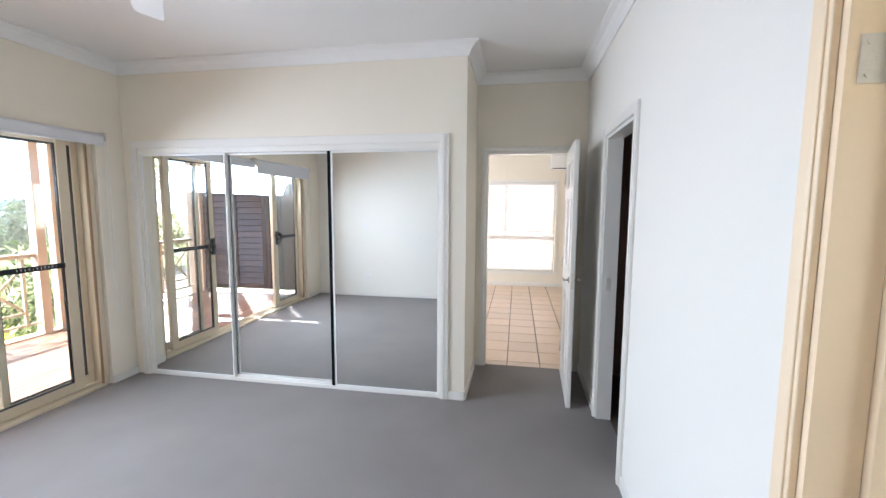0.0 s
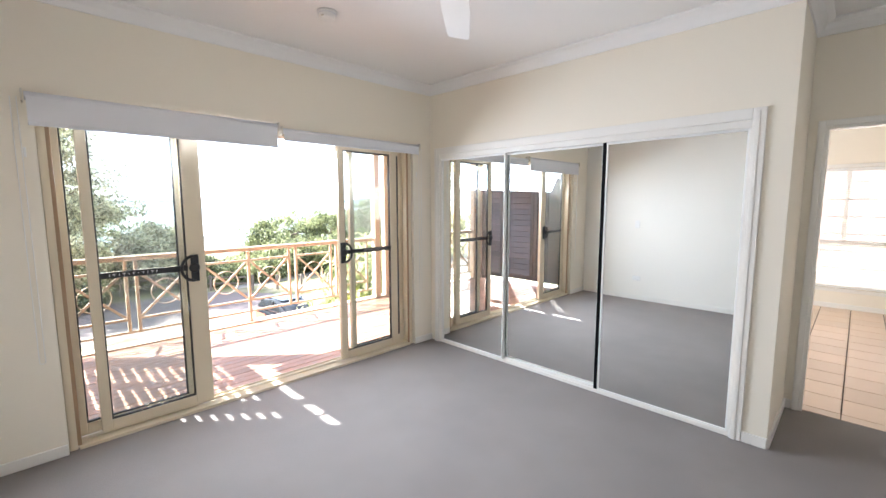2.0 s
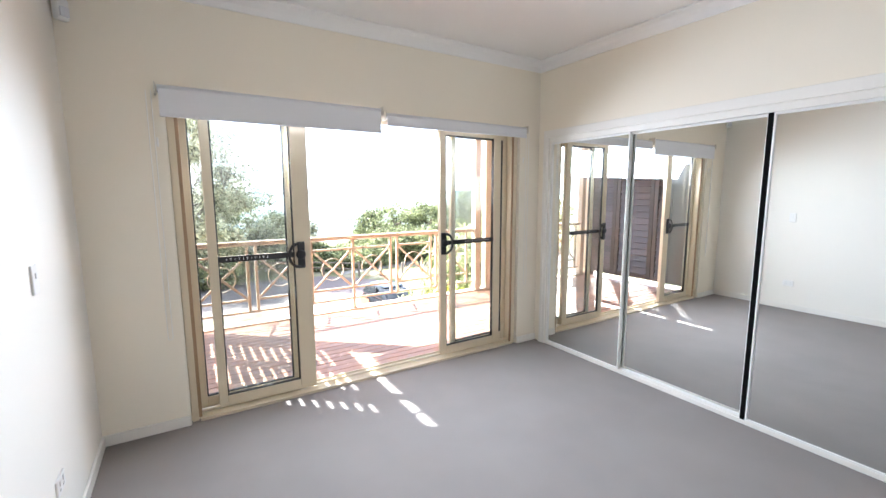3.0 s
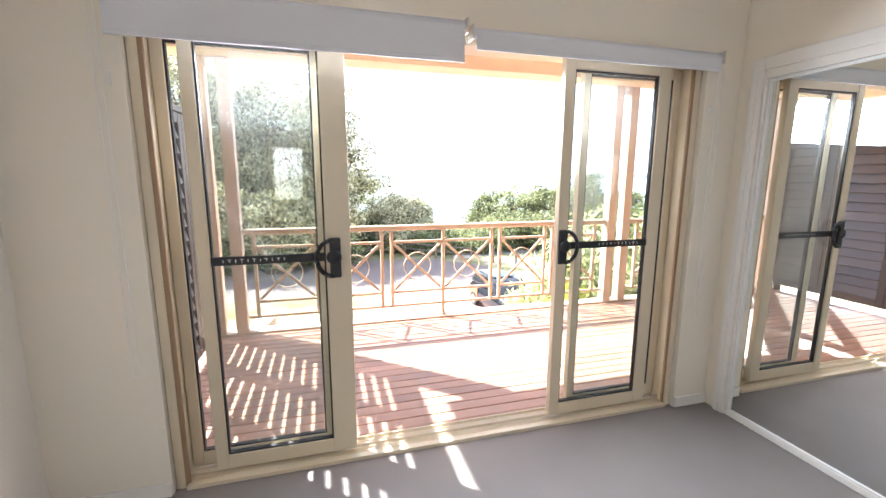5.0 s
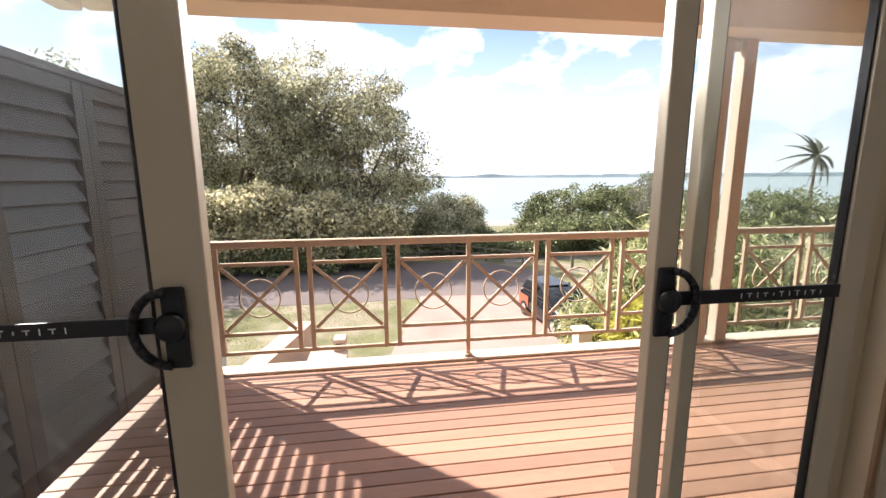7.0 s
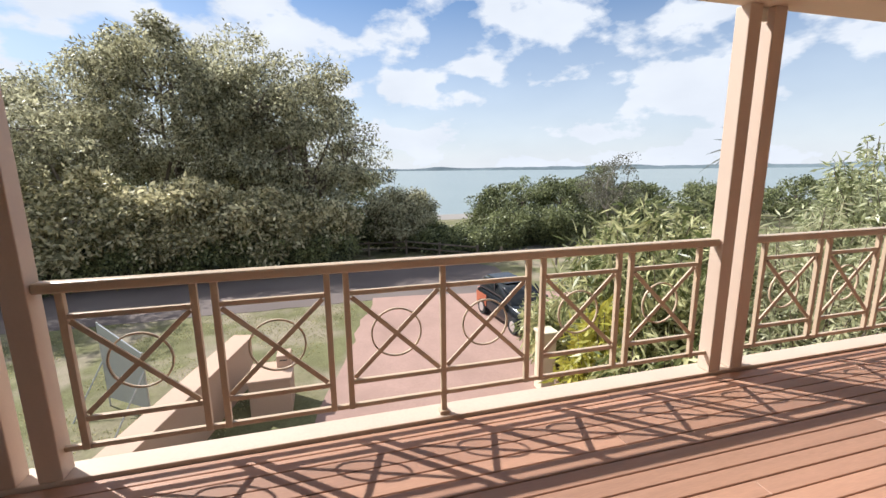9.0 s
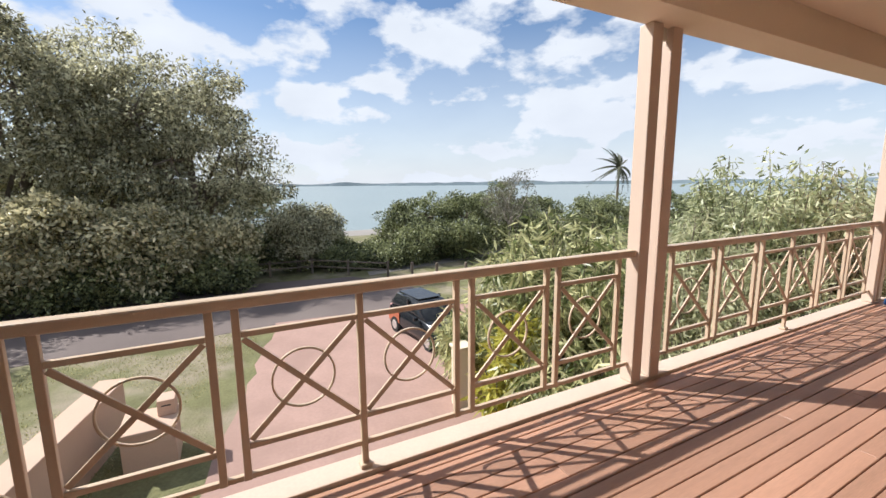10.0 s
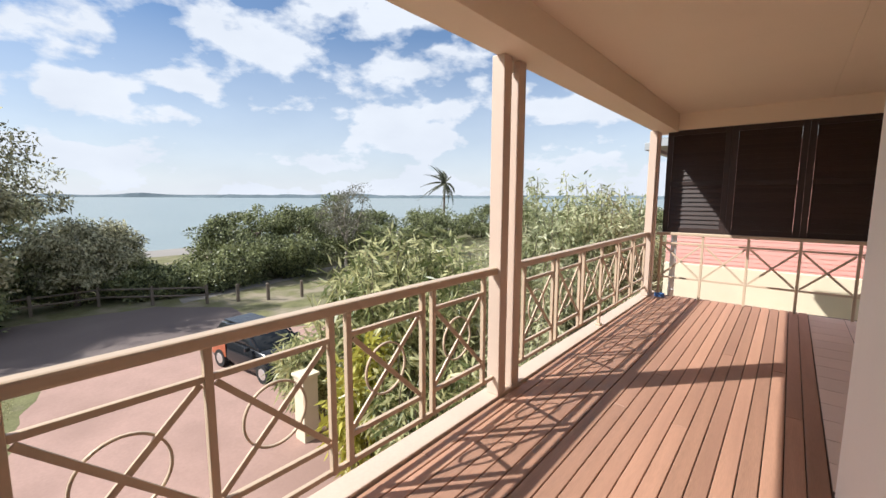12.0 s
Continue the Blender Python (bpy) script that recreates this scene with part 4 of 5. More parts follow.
structure("beam_front", b, M_SOFFIT, "beige beam along the front of the balcony")
structure("beam_north", box(B(), -5.058, 8.57, 2.455, -2.402, 8.82, 2.688, 0.004), M_SOFFIT, "beige beam over the end screen")
structure("beam_south", box(B(), -5.058, DY0 - 0.1, 2.34, XWO - 0.013, DY0 + 0.02, 2.688, 0.004), M_SOFFIT, "beige beam over the side screen")
b = B()
box(b, -5.42, DY0 - 0.14, 2.80, 3.0, 9.2, 2.96)
structure("roof", b, M_GREYMETAL, "flat metal roof over house and balcony")
structure("trim_eave", box(B(), -5.352, DY0 - 0.12, 2.50, -5.332, 8.84, 2.80, 0.003), M_POST, "painted fascia board")


def post(y0, name="veranda_post"):
    th = thing(name, (RX, y0 + 0.05, 0.022), "slim square cream painted timber veranda post", "post", "veranda posts")
    part("shaft", box(B(), RX - 0.05, y0, 0.024, RX + 0.05, y0 + 0.10, 2.433, 0.005), M_POST, th)
    return th


for y in (-0.01, 0.175, 4.10, 4.30, 8.26, 8.42):
    post(y)
# small brackets at the head of the posts
for y in (4.25, 0.132):
    b = B(); box(b, RX - 0.012, y - 0.04, 2.35, RX + 0.012, y + 0.04, 2.432, 0.004)
    solid("post_bracket", b, M_STEEL, "small dark bracket between paired posts under the beam", "bracket", "post brackets")


def railing(y_left, y_right, mid, label):
    """A run of metal railing with crossed bars and hoops, symmetrical about mid."""
    th = thing("balcony_railing", (RX, mid, 0.022), label, "railing", "balcony railings")
    b = B()
    box(b, RX - 0.034, y_left, 0.93, RX + 0.034, y_right, 0.982, 0.012)
    part("handrail", b, M_RAIL, th, "rounded painted handrail")
    offs = (-1.797, -1.258, -1.166, -0.632, -0.534, 0.0, 0.534, 0.632, 1.166, 1.258, 1.797)
    ys = [mid + o for o in offs]
    for y in ys:
        z0 = 0.024 if abs(y - mid) < 0.01 else 0.14
        part("baluster", box(B(), RX - 0.014, y - 0.016, z0, RX + 0.014, y + 0.016, 0.929, 0.003), M_RAIL, th)
    b = B(); box(b, RX - 0.03, mid - 0.03, 0.022, RX + 0.03, mid + 0.03, 0.045, 0.006)
    part("foot", b, M_RAIL, th, "square foot plate")
    # bottom bar from baluster to baluster
    spans = [(y_left, ys[0])] + list(zip(ys, ys[1:])) + [(ys[-1], y_right)]
    for y0, y1 in spans:
        a0, a1 = y0 + 0.0165, y1 - 0.0165
        if y0 == y_left:
            a0 = y_left
        if y1 == y_right:
            a1 = y_right
        part("bottom_bar", box(B(), RX - 0.012, a0, 0.142, RX + 0.012, a1, 0.168, 0.003), M_RAIL, th)
    for i in (0, 2, 4, 5, 7, 9):
        y0, y1 = ys[i] + 0.0165, ys[i + 1] - 0.0165
        for z in (0.80, 0.285):
            part("cross_rail", box(B(), RX - 0.012, y0, z, RX + 0.012, y1, z + 0.026, 0.003), M_RAIL, th)
        c = Vector((RX, (y0 + y1) / 2, 0.5555))
        hw, hh = (y1 - y0) / 2 - 0.004, (0.80 - 0.311) / 2 - 0.004
        ln = 2 * math.hypot(hw, hh) - 0.012
        for s, dx in ((1, -0.0065), (-1, 0.0065)):
            a = math.atan2(hh, hw) * s
            m = Matrix.Translation(c + Vector((dx, 0, 0))) @ Matrix.Rotation(a, 4, "X")
            part("brace", obox(B(), m, 0.012, ln, 0.026, 0.002), M_RAIL, th)
        part("hoop", ring(B(), c + Vector((-0.02, 0, 0)), 0.14, 0.0045, 0.006, "x", 36), M_RAIL, th, "thin round hoop", True)
    return th


railing(0.277, 4.098, 2.165, "cream metal balcony railing with crossed bars and hoops")
railing(4.402, 8.258, 6.334, "cream metal balcony railing with crossed bars and hoops")


def louvre_panel(th, axis, face, a0, a1, z0, z1, pitch, depth, tilt, material, stile=0.06, thick=0.012, rng=None, slip=0.0, play=0.004):
    """A timber frame with slats. axis 'x': the panel runs along x at y=face."""
    def bx(p0, p1, q0, q1, d):
        return box(B(), p0, face - d, q0, p1, face + d, q1, 0.003)
    part("stile", bx(a0, a0 + stile, z0, z1, 0.024), material, th)
    part("stile", bx(a1 - stile, a1, z0, z1, 0.024), material, th)
    part("top_rail", bx(a0 + stile, a1 - stile, z1 - 0.07, z1, 0.022), material, th)
    part("bottom_rail", bx(a0 + stile, a1 - stile, z0, z0 + 0.08, 0.022), material, th)
    n = round((z1 - z0 - 0.15) / pitch)
    me = mesh_of("slat", obox(B(), Matrix.Rotation(radians(tilt), 4, "X"), a1 - a0 - 2 * stile - play, depth, thick, 0.0025), material)
    for i in range(n):
        s = new("slat", me)
        s.location = ((a0 + a1) / 2, face, z0 + 0.08 + pitch * (i + 0.5) + (z1 - z0 - 0.15 - n * pitch) / 2)
        if rng:
            s.rotation_euler = (radians(rng.uniform(-slip, slip)), 0, 0)
        attach(s, th)


# side screen next to the neighbours
sc = thing("louvre_screen", (-4.4, 0.012, 0.0), "weathered dark timber louvre privacy screen on the balcony side", "privacy screen", "louvre screens")
rng = random.Random(11)
SCY = 0.012
for a0, a1 in ((-5.33, -4.725), (-4.722, -4.088), (-4.085, -3.79)):
    louvre_panel(sc, "x", SCY, a0, a1, 0.075, 1.895, 0.104, 0.115, -72, M_LOUVRE, 0.07, 0.012, rng, 1.6)
part("side_board", box(B(), -3.786, SCY - 0.02, 0.075, -3.46, SCY + 0.02, 1.895, 0.004), M_LOUVRE, sc, "plain dark board beside the wall")
part("cap_rail", box(B(), -5.34, SCY - 0.04, 1.897, -3.45, SCY + 0.04, 1.937, 0.004), M_LOUVRE, sc)
# screen posts carry the screen down to the deck
for x in (-5.2, -3.5):
    part("screen_leg", box(B(), x - 0.03, SCY - 0.03, 0.0, x + 0.03, SCY + 0.03, 0.074, 0.003), M_LOUVRE, sc)

# end screen above the end railing
es = thing("louvre_screen", (-4.3, 8.5, 0.97), "dark brown stained louvre shutters at the balcony end", "privacy screen", "louvre screens")
for a0, a1 in ((-5.19, -4.4), (-4.399, -3.6), (-3.599, -2.8), (-2.799, -2.41)):
    louvre_panel(es, "x", 8.62, a0, a1, 0.967, 2.453, 0.0642, 0.074, 74, M_LOUVRE2, 0.07, 0.008, play=0.005)
for a0, a1 in ((-5.13, -4.47), (-4.328, -3.67), (-3.528, -2.87)):
    part("mid_rail", box(B(), a0, 8.60, 1.66, a1, 8.64, 1.72, 0.003), M_LOUVRE2, es)
er = thing("end_railing", (-4.3, 8.52, 0.0), "cream metal railing with crossed bars at the balcony end", "railing", "balcony railings")
part("handrail", box(B(), -5.25, 8.50, 0.93, -2.41, 8.56, 0.975, 0.01), M_RAIL, er)
exs = [-5.18, -4.64, -4.11, -3.57, -3.03, -2.49]
for x in exs:
    part("baluster", box(B(), x - 0.016, 8.516, 0.0, x + 0.016, 8.544, 0.929, 0.003), M_RAIL, er)
for x0, x1 in zip(exs, exs[1:]):
    a0, a1 = x0 + 0.0165, x1 - 0.0165
    for z in (0.80, 0.285):
        part("cross_rail", box(B(), a0, 8.518, z, a1, 8.542, z + 0.026, 0.003), M_RAIL, er)
    hw, hh = (a1 - a0) / 2 - 0.004, 0.24
    for s, dy in ((1, -0.0065), (-1, 0.0065)):
        m = Matrix.Translation(((a0 + a1) / 2, 8.53 + dy, 0.5555)) @ Matrix.Rotation(-math.atan2(hh, hw) * s, 4, "Y")
        part("brace", obox(B(), m, 2 * math.hypot(hw, hh) - 0.012, 0.012, 0.026, 0.002), M_RAIL, er)
# low rendered wall behind the end railing, with the neighbour's red boards
structure("wall_balcony_end", box(B(), -5.76, 11.7, GROUND, 1.5, 11.85, 0.08, 0.006), M_RENDER, "low cream rendered wall behind the end railing")
nb = thing("neighbour_house", (-3.6, 11.0, GROUND), "neighbouring house with brick red boarded wall and grey gutter", "house")
part("wall", box(B(), -5.88, 12.4, GROUND, 1.5, 17.0, 2.62), M_RED, nb)
for i in range(33):
    z = -0.4 + i * 0.09
    part("board", obox(B(), Matrix.Translation((-2.19, 12.383, z + 0.045)) @ Matrix.Rotation(radians(-7), 4, "X"), 7.38, 0.014, 0.091), M_RED, nb)
b = B(); box(b, -6.22, 12.0, 2.63, 1.8, 17.3, 2.81)
part("roof", b, M_GREYMETAL, nb)
b = B(); box(b, -6.36, 11.9, 2.55, -6.22, 17.3, 2.71, 0.01)
part("gutter", b, M_GREYMETAL, nb)
# blue and grey odds and ends in the far deck corner
hose = thing("garden_tap_hose", (-5.1, 8.4, 0.0), "short coil of blue hose in the deck corner", "hose")
b = B()
last = None
for i in range(49):
    a = 2 * math.pi * i / 16
    p = Vector((-5.12 + 0.06 * math.cos(a), 8.36 + 0.06 * math.sin(a), 0.016 + 0.0012 * i))
    if last:
        tube(b, last, p, 0.009, 0.009, 6)
    last = p
part("coil", b, mat("blue_hose", (0.05, 0.16, 0.42), 0.4, vary=0.1), hose, "", True)
b = B(); tube(b, (-5.02, 8.60, -0.3), (-5.02, 8.60, 0.93), 0.04, 0.04, 14)
for z in (0.1, 0.8):
    tube(b, (-5.02, 8.60, z - 0.02), (-5.02, 8.60, z + 0.02), 0.046, 0.046, 14)
solid("downpipe", b, M_WHITEPL, "white round downpipe behind the end railing", "downpipe", smooth=True)
# soffit fitting
b = lathe(B(), (-3.95, 4.6, 2.672), ((0.012, 0.0), (0.03, 0.006), (0.034, 0.018)), 18)
solid("soffit_cap", b, M_WHITEPL, "small round cap on the balcony ceiling", "cap", smooth=True)
# pale paving of the recess beside the deck
structure("floor_recess", box(B(), XWO - 0.012, YD + 0.115, -0.3, -2.4, 8.65, -0.006), M_GROUT, "dark joints of the recess paving")
rec = bpy.data.objects["floor_recess"]
bb = B(); box(bb, -0.165, -0.148, -0.005, 0.165, 0.148, 0.0)
pav_me = mesh_of("paver", bb, mat("pale_peach_paver", (0.78, 0.63, 0.55), 0.55, vary=0.08, scale=4, fine=60, bump=0.1, rand=0.4))
for i in range(3):
    for j in range(14):
        p_ob = new("paver", pav_me)
        p_ob.location = (-3.262 + i * 0.336, 4.51 + j * 0.302, 0.0)
        attach(p_ob, rec)
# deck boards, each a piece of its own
# a near black sheet paints the shade between and below the boards
deck = structure("deck", box(B(), RX + 0.055, DY0, -0.031, XWO - 0.013, DY1 + 0.03, -0.026), M_SEAL_SHADE, "dark sheet standing for the shade below the deck boards")
PITCH = (XWO - 0.013 - (RX + 0.055)) / 19
rngd = random.Random(3)
nb_boards = 19
for i in range(nb_boards):
    x0 = RX + 0.055 + i * PITCH
    cuts = [DY0] + sorted([rngd.choice((2.4, 3.2, 4.6, 5.4, 6.2)) + rngd.uniform(-0.3, 0.3)]) + [DY1 + 0.03]
    for y0, y1 in zip(cuts, cuts[1:]):
        bb = B()
        hx, hy = (PITCH - 0.006) / 2, (y1 - y0) / 2 - 0.001
        cs = ((-hx, -hy), (hx, -hy), (hx, hy), (-hx, hy))
        lo = [bb.verts.new((cx, cy, -0.025)) for cx, cy in cs]
        up = [bb.verts.new((cx, cy, -0.003)) for cx, cy in cs]
        tp = [bb.verts.new((cx - math.copysign(0.003, cx), cy - math.copysign(0.002, cy), 0.0)) for cx, cy in cs]
        bb.faces.new(tp)
        for r0, r1 in ((lo, up), (up, tp)):
            for q in range(4):
                bb.faces.new((r0[q], r0[(q + 1) % 4], r1[(q + 1) % 4], r1[q]))
        bmesh.ops.recalc_face_normals(bb, faces=bb.faces)
        p = new("plank", mesh_of("plank", bb, M_DECK))
        p.location = (x0 + PITCH / 2, (y0 + y1) / 2, rngd.uniform(-0.0008, 0.0008))
        attach(p, deck)

# ---- land and sea ----
SEA = -5.0


def ground_z(x, y=0.0):
    if x > -36:
        return GROUND
    if x > -64:
        return GROUND - 1.25 * (-36 - x) / 28
    return max(-9.0, GROUND - 1.25 - 0.09 * (-64 - x))


xs = [-4800, -2500, -1200, -500, -220, -140, -110, -90] + [-80 + 2 * i for i in range(36)] + [-8, -4, 0, 20, 60, 200, 1000, 4800]
ys = [-4800, -1500, -500, -150, -80] + [-60 + 6 * i for i in range(26)] + [110, 160, 300, 700, 2000, 4800]
b = B()
grid = [[b.verts.new((x, y, ground_z(x) + (0.12 * noise.noise(Vector((x * 0.1, y * 0.1, 0))) if -80 < x < -37 else 0.0))) for y in ys] for x in xs]
for i in range(len(xs) - 1):
    for j in range(len(ys) - 1):
        b.faces.new((grid[i][j], grid[i + 1][j], grid[i + 1][j + 1], grid[i][j + 1]))
ground = structure("ground", b, M_GRASS, "dry patchy lawn and verge")
ground.data.materials.append(M_SAND)
for p in ground.data.polygons:
    if p.center.x < -52:
        p.material_index = 1
b = B()
bmesh.ops.create_grid(b, x_segments=1, y_segments=1, size=1, matrix=Matrix.Translation((-2440, 0, SEA)) @ Matrix.Diagonal((2380, 4800, 1, 1)))
structure("water", b, M_SEA, "pale blue green sea of a calm bay")


def sheet(name, pts, z, material, label):
    """A flat paved area with a thin, slightly ragged edge, from its outline."""
    rj = random.Random(len(pts) * 7)
    fine = []
    for (x0, y0), (x1, y1) in zip(pts, pts[1:] + pts[:1]):
        n = max(1, int(min(40, math.hypot(x1 - x0, y1 - y0)) / 0.6))
        for i in range(n):
            j = rj.uniform(-0.09, 0.09) if i else 0.0
            fine.append((x0 + (x1 - x0) * i / n + j, y0 + (y1 - y0) * i / n + j * rj.choice((-1, 1))))
    pts = fine
    b = B()
    up = [b.verts.new((x, y, z)) for x, y in pts]
    lo = [b.verts.new((x, y, z - 0.08)) for x, y in pts]
    b.faces.new(up)
    for i in range(len(pts)):
        j = (i + 1) % len(pts)
        b.faces.new((up[i], lo[i], lo[j], up[j]))
    bmesh.ops.recalc_face_normals(b, faces=b.faces)
    return structure(name, b, material, label)


sheet("road", [(-27.6, -70), (-19.8, -70), (-19.7, -4), (-19.9, 4), (-19.0, 9.5), (-24.0, 10.2), (-26.8, 8.0), (-27.8, 2)], GROUND + 0.012, M_ROAD, "worn grey asphalt road")
sheet("driveway", [(-5.6, 0.3), (-11.5, 1.0), (-14.6, 1.8), (-17.6, 2.4), (-19.2, 3.0), (-20.1, 3.1), (-19.4, 9.0), (-18.2, 12.5), (-5.6, 12.5)], GROUND + 0.022, M_DRIVE, "pink coloured concrete driveway")
sheet("path", [(-27.8, 9.2), (-26.6, 9.0), (-29.5, 22), (-30.8, 22)], GROUND + 0.01, M_SAND, "pale footpath to the beach")

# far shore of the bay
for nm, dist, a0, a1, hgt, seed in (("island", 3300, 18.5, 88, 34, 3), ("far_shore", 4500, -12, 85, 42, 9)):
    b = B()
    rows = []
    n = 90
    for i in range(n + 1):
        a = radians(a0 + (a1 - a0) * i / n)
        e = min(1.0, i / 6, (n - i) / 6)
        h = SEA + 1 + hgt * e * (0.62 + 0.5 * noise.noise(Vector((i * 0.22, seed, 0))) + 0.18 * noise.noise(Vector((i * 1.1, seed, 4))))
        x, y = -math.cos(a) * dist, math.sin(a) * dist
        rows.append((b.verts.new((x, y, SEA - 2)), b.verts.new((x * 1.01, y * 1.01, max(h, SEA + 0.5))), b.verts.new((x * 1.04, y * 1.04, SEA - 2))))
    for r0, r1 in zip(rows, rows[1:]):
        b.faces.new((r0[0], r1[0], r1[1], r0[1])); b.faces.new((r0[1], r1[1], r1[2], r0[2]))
    structure("backdrop_" + nm, b, M_ISLAND, "low land across the bay, distance haze in its colour")


# ---- trees and shrubs ----
def leaf_mesh(name, points, length, width, material, rs, droop=0.4, outward=None):
    """Many small folded leaves at the given points."""
    n = len(points)
    ax = rs.normal(size=(n, 3))
    if outward is not None:
        ax = ax * 0.75 + outward
    ax[:, 2] -= droop
    ax /= np.linalg.norm(ax, axis=1)[:, None]
    sd = np.cross(ax, rs.normal(size=(n, 3)))
    sd /= np.linalg.norm(sd, axis=1)[:, None]
    up = np.cross(ax, sd)
    ln = (length * rs.uniform(0.6, 1.3, n))[:, None]
    wd = (width * rs.uniform(0.7, 1.3, n))[:, None]
    v = np.empty((n, 4, 3))
    v[:, 0] = points
    v[:, 1] = points + ax * ln * 0.42 + sd * wd * 0.5 + up * wd * 0.12
    v[:, 2] = points + ax * ln + up * ln * -0.08
    v[:, 3] = points + ax * ln * 0.42 - sd * wd * 0.5 + up * wd * 0.12
    me = bpy.data.meshes.new(name)
    me.vertices.add(n * 4)
    me.vertices.foreach_set("co", v.reshape(-1))
    me.loops.add(n * 4)
    me.loops.foreach_set("vertex_index", np.arange(n * 4, dtype=np.int32))
    me.polygons.add(n)
    me.polygons.foreach_set("loop_start", np.arange(0, n * 4, 4, dtype=np.int32))
    me.update(calc_edges=True)
    me.validate()
    me.materials.append(material)
    return me


def bent(bm, p0, p1, r0, r1, rs, steps=4, sway=0.12):
    """A bent tapered limb."""
    p0, p1 = Vector(p0), Vector(p1)
    ln = (p1 - p0).length
    pts = [p0.lerp(p1, i / steps) + (Vector(rs.normal(size=3)) * sway * ln / steps if 0 < i < steps else Vector()) for i in range(steps + 1)]
    for i in range(steps):
        tube(bm, pts[i], pts[i + 1], r0 + (r1 - r0) * i / steps, r0 + (r1 - r0) * (i + 1) / steps, 7, False)
    return pts


def tree(name, label, base, centre, radii, clumps, clump_r, leaves, length, width, material, bark, seed, trunk_r=0.3, droop=0.4, category="tree",
         low=-0.9, group="", forks=5, shell=0.45):
    """A trunk with limbs to many leafy clumps spread over an uneven crown."""
    rs = np.random.RandomState(seed)
    th = thing(name, base, label, category, group)
    centre, radii = np.array(centre, float), np.array(radii, float)
    cl = []
    while len(cl) < clumps:
        d = rs.normal(size=3)
        d /= np.linalg.norm(d)
        if d[2] < low:
            continue
        r = rs.uniform(shell, 1.0) ** 0.6
        r *= 0.86 + 0.42 * noise.noise(Vector(d * 1.7) + Vector((seed * 3.1, 0, 0)))
        cl.append(centre + d * r * radii)
    cl = np.array(cl)
    b = B()
    base_v = Vector(base)
    top = Vector(centre + np.array((0, 0, 0.25 * radii[2])))
    spine = bent(b, base_v - Vector((0, 0, 0.1)), top, trunk_r, trunk_r * 0.35, rs, 6, 0.1)
    fk = []
    for k in range(forks):
        a = 2 * math.pi * k / forks + rs.uniform(-0.4, 0.4)
        s = spine[min(5, 1 + int(rs.uniform(0.5, 4.5)))]
        e = centre + radii * np.array((0.55 * math.cos(a), 0.55 * math.sin(a), rs.uniform(-0.3, 0.5)))
        fk += bent(b, s, e, trunk_r * 0.42, trunk_r * 0.14, rs, 5, 0.14)[1:]
    fk += spine[2:]
    for c in cl[::2]:
        near = min(fk, key=lambda q: (q - Vector(c)).length)
        bent(b, near, c, trunk_r * 0.13, trunk_r * 0.03, rs, 3, 0.15)
    part("trunk", b, bark, th, "", True)
    per = leaves // clumps
    off = rs.normal(size=(clumps, per, 3))
    off /= np.linalg.norm(off, axis=2)[:, :, None]
    rad = rs.uniform(0.15, 1.0, size=(clumps, per, 1)) ** 0.5
    cr = clump_r * rs.uniform(0.55, 1.35, size=(clumps, 1, 1))
    pts = cl[:, None, :] + off * rad * cr * np.array((1.15, 1.15, 0.72))
    out = (off * 0.55).reshape(-1, 3)
    pts = pts.reshape(-1, 3)
    keep = pts[:, 2] > np.array([ground_z(x) for x in pts[:, 0]]) + 0.05
    me = leaf_mesh("crown", pts[keep], length, width, material, rs, droop, out[keep])
    cr_ob = new("crown", me)
    attach(cr_ob, th)
    return th


def spot(depth, lat):
    """Plan position by distance out from the balcony and offset along the shore."""
    return -3.15 - 0.961 * depth + 0.276 * lat, 1.58 + 0.276 * depth + 0.961 * lat


for k, (dp, la, cz, rx, ry, rz, cl, lv, bark) in enumerate((
        (27.5, -17.5, 5.2, 6.0, 6.6, 6.0, 170, 40000, M_BARK), (27.2, -9.2, 3.0, 5.0, 5.3, 5.4, 150, 33000, M_BARK), (27, -28, 4.2, 5.2, 6.6, 5.0, 120, 24000, M_BARK_PALE),
        (30, -38, 4.6, 5.5, 6.6, 5.6, 100, 20000, M_BARK), (27.0, -13.2, 3.9, 4.4, 4.6, 5.2, 120, 26000, M_BARK), (26.5, -23, 2.0, 4.0, 4.6, 4.6, 90, 18000, M_BARK_PALE))):
    x, y = spot(dp, la)
    tree("large_tree", "large grey olive spreading tree beyond the road", (x, y, GROUND), (x, y, cz), (rx, ry, rz), cl, 1.0, lv, 0.26, 0.10, M_LEAF_BIG, bark, 1 + k, 0.38, 0.5, forks=7,
         group="trees beyond the road")
for k, (x, y, r, h) in enumerate(((-30.5, -23.0, 4.2, 2.9), (-27.4, -18.0, 4.0, 2.8), (-26.4, -13.2, 3.4, 2.8), (-26.2, -9.2, 3.1, 2.65), (-26.5, -5.6, 3.0, 2.6), (-27.0, -2.2, 2.8, 2.35), (-27.6, 0.8, 2.2, 1.95))):
    tree("roadside_shrub", "dense leafy shrub at the road edge, dark underneath", (x, y, GROUND), (x, y, GROUND + h * 0.98), (r * 0.75, r, h), 100, 0.8, 14000, 0.28, 0.14, M_LEAF_ROAD, M_BARK_PALE,
         20 + k, 0.14, 0.25, "shrub", -0.45, "roadside shrubs", 5)
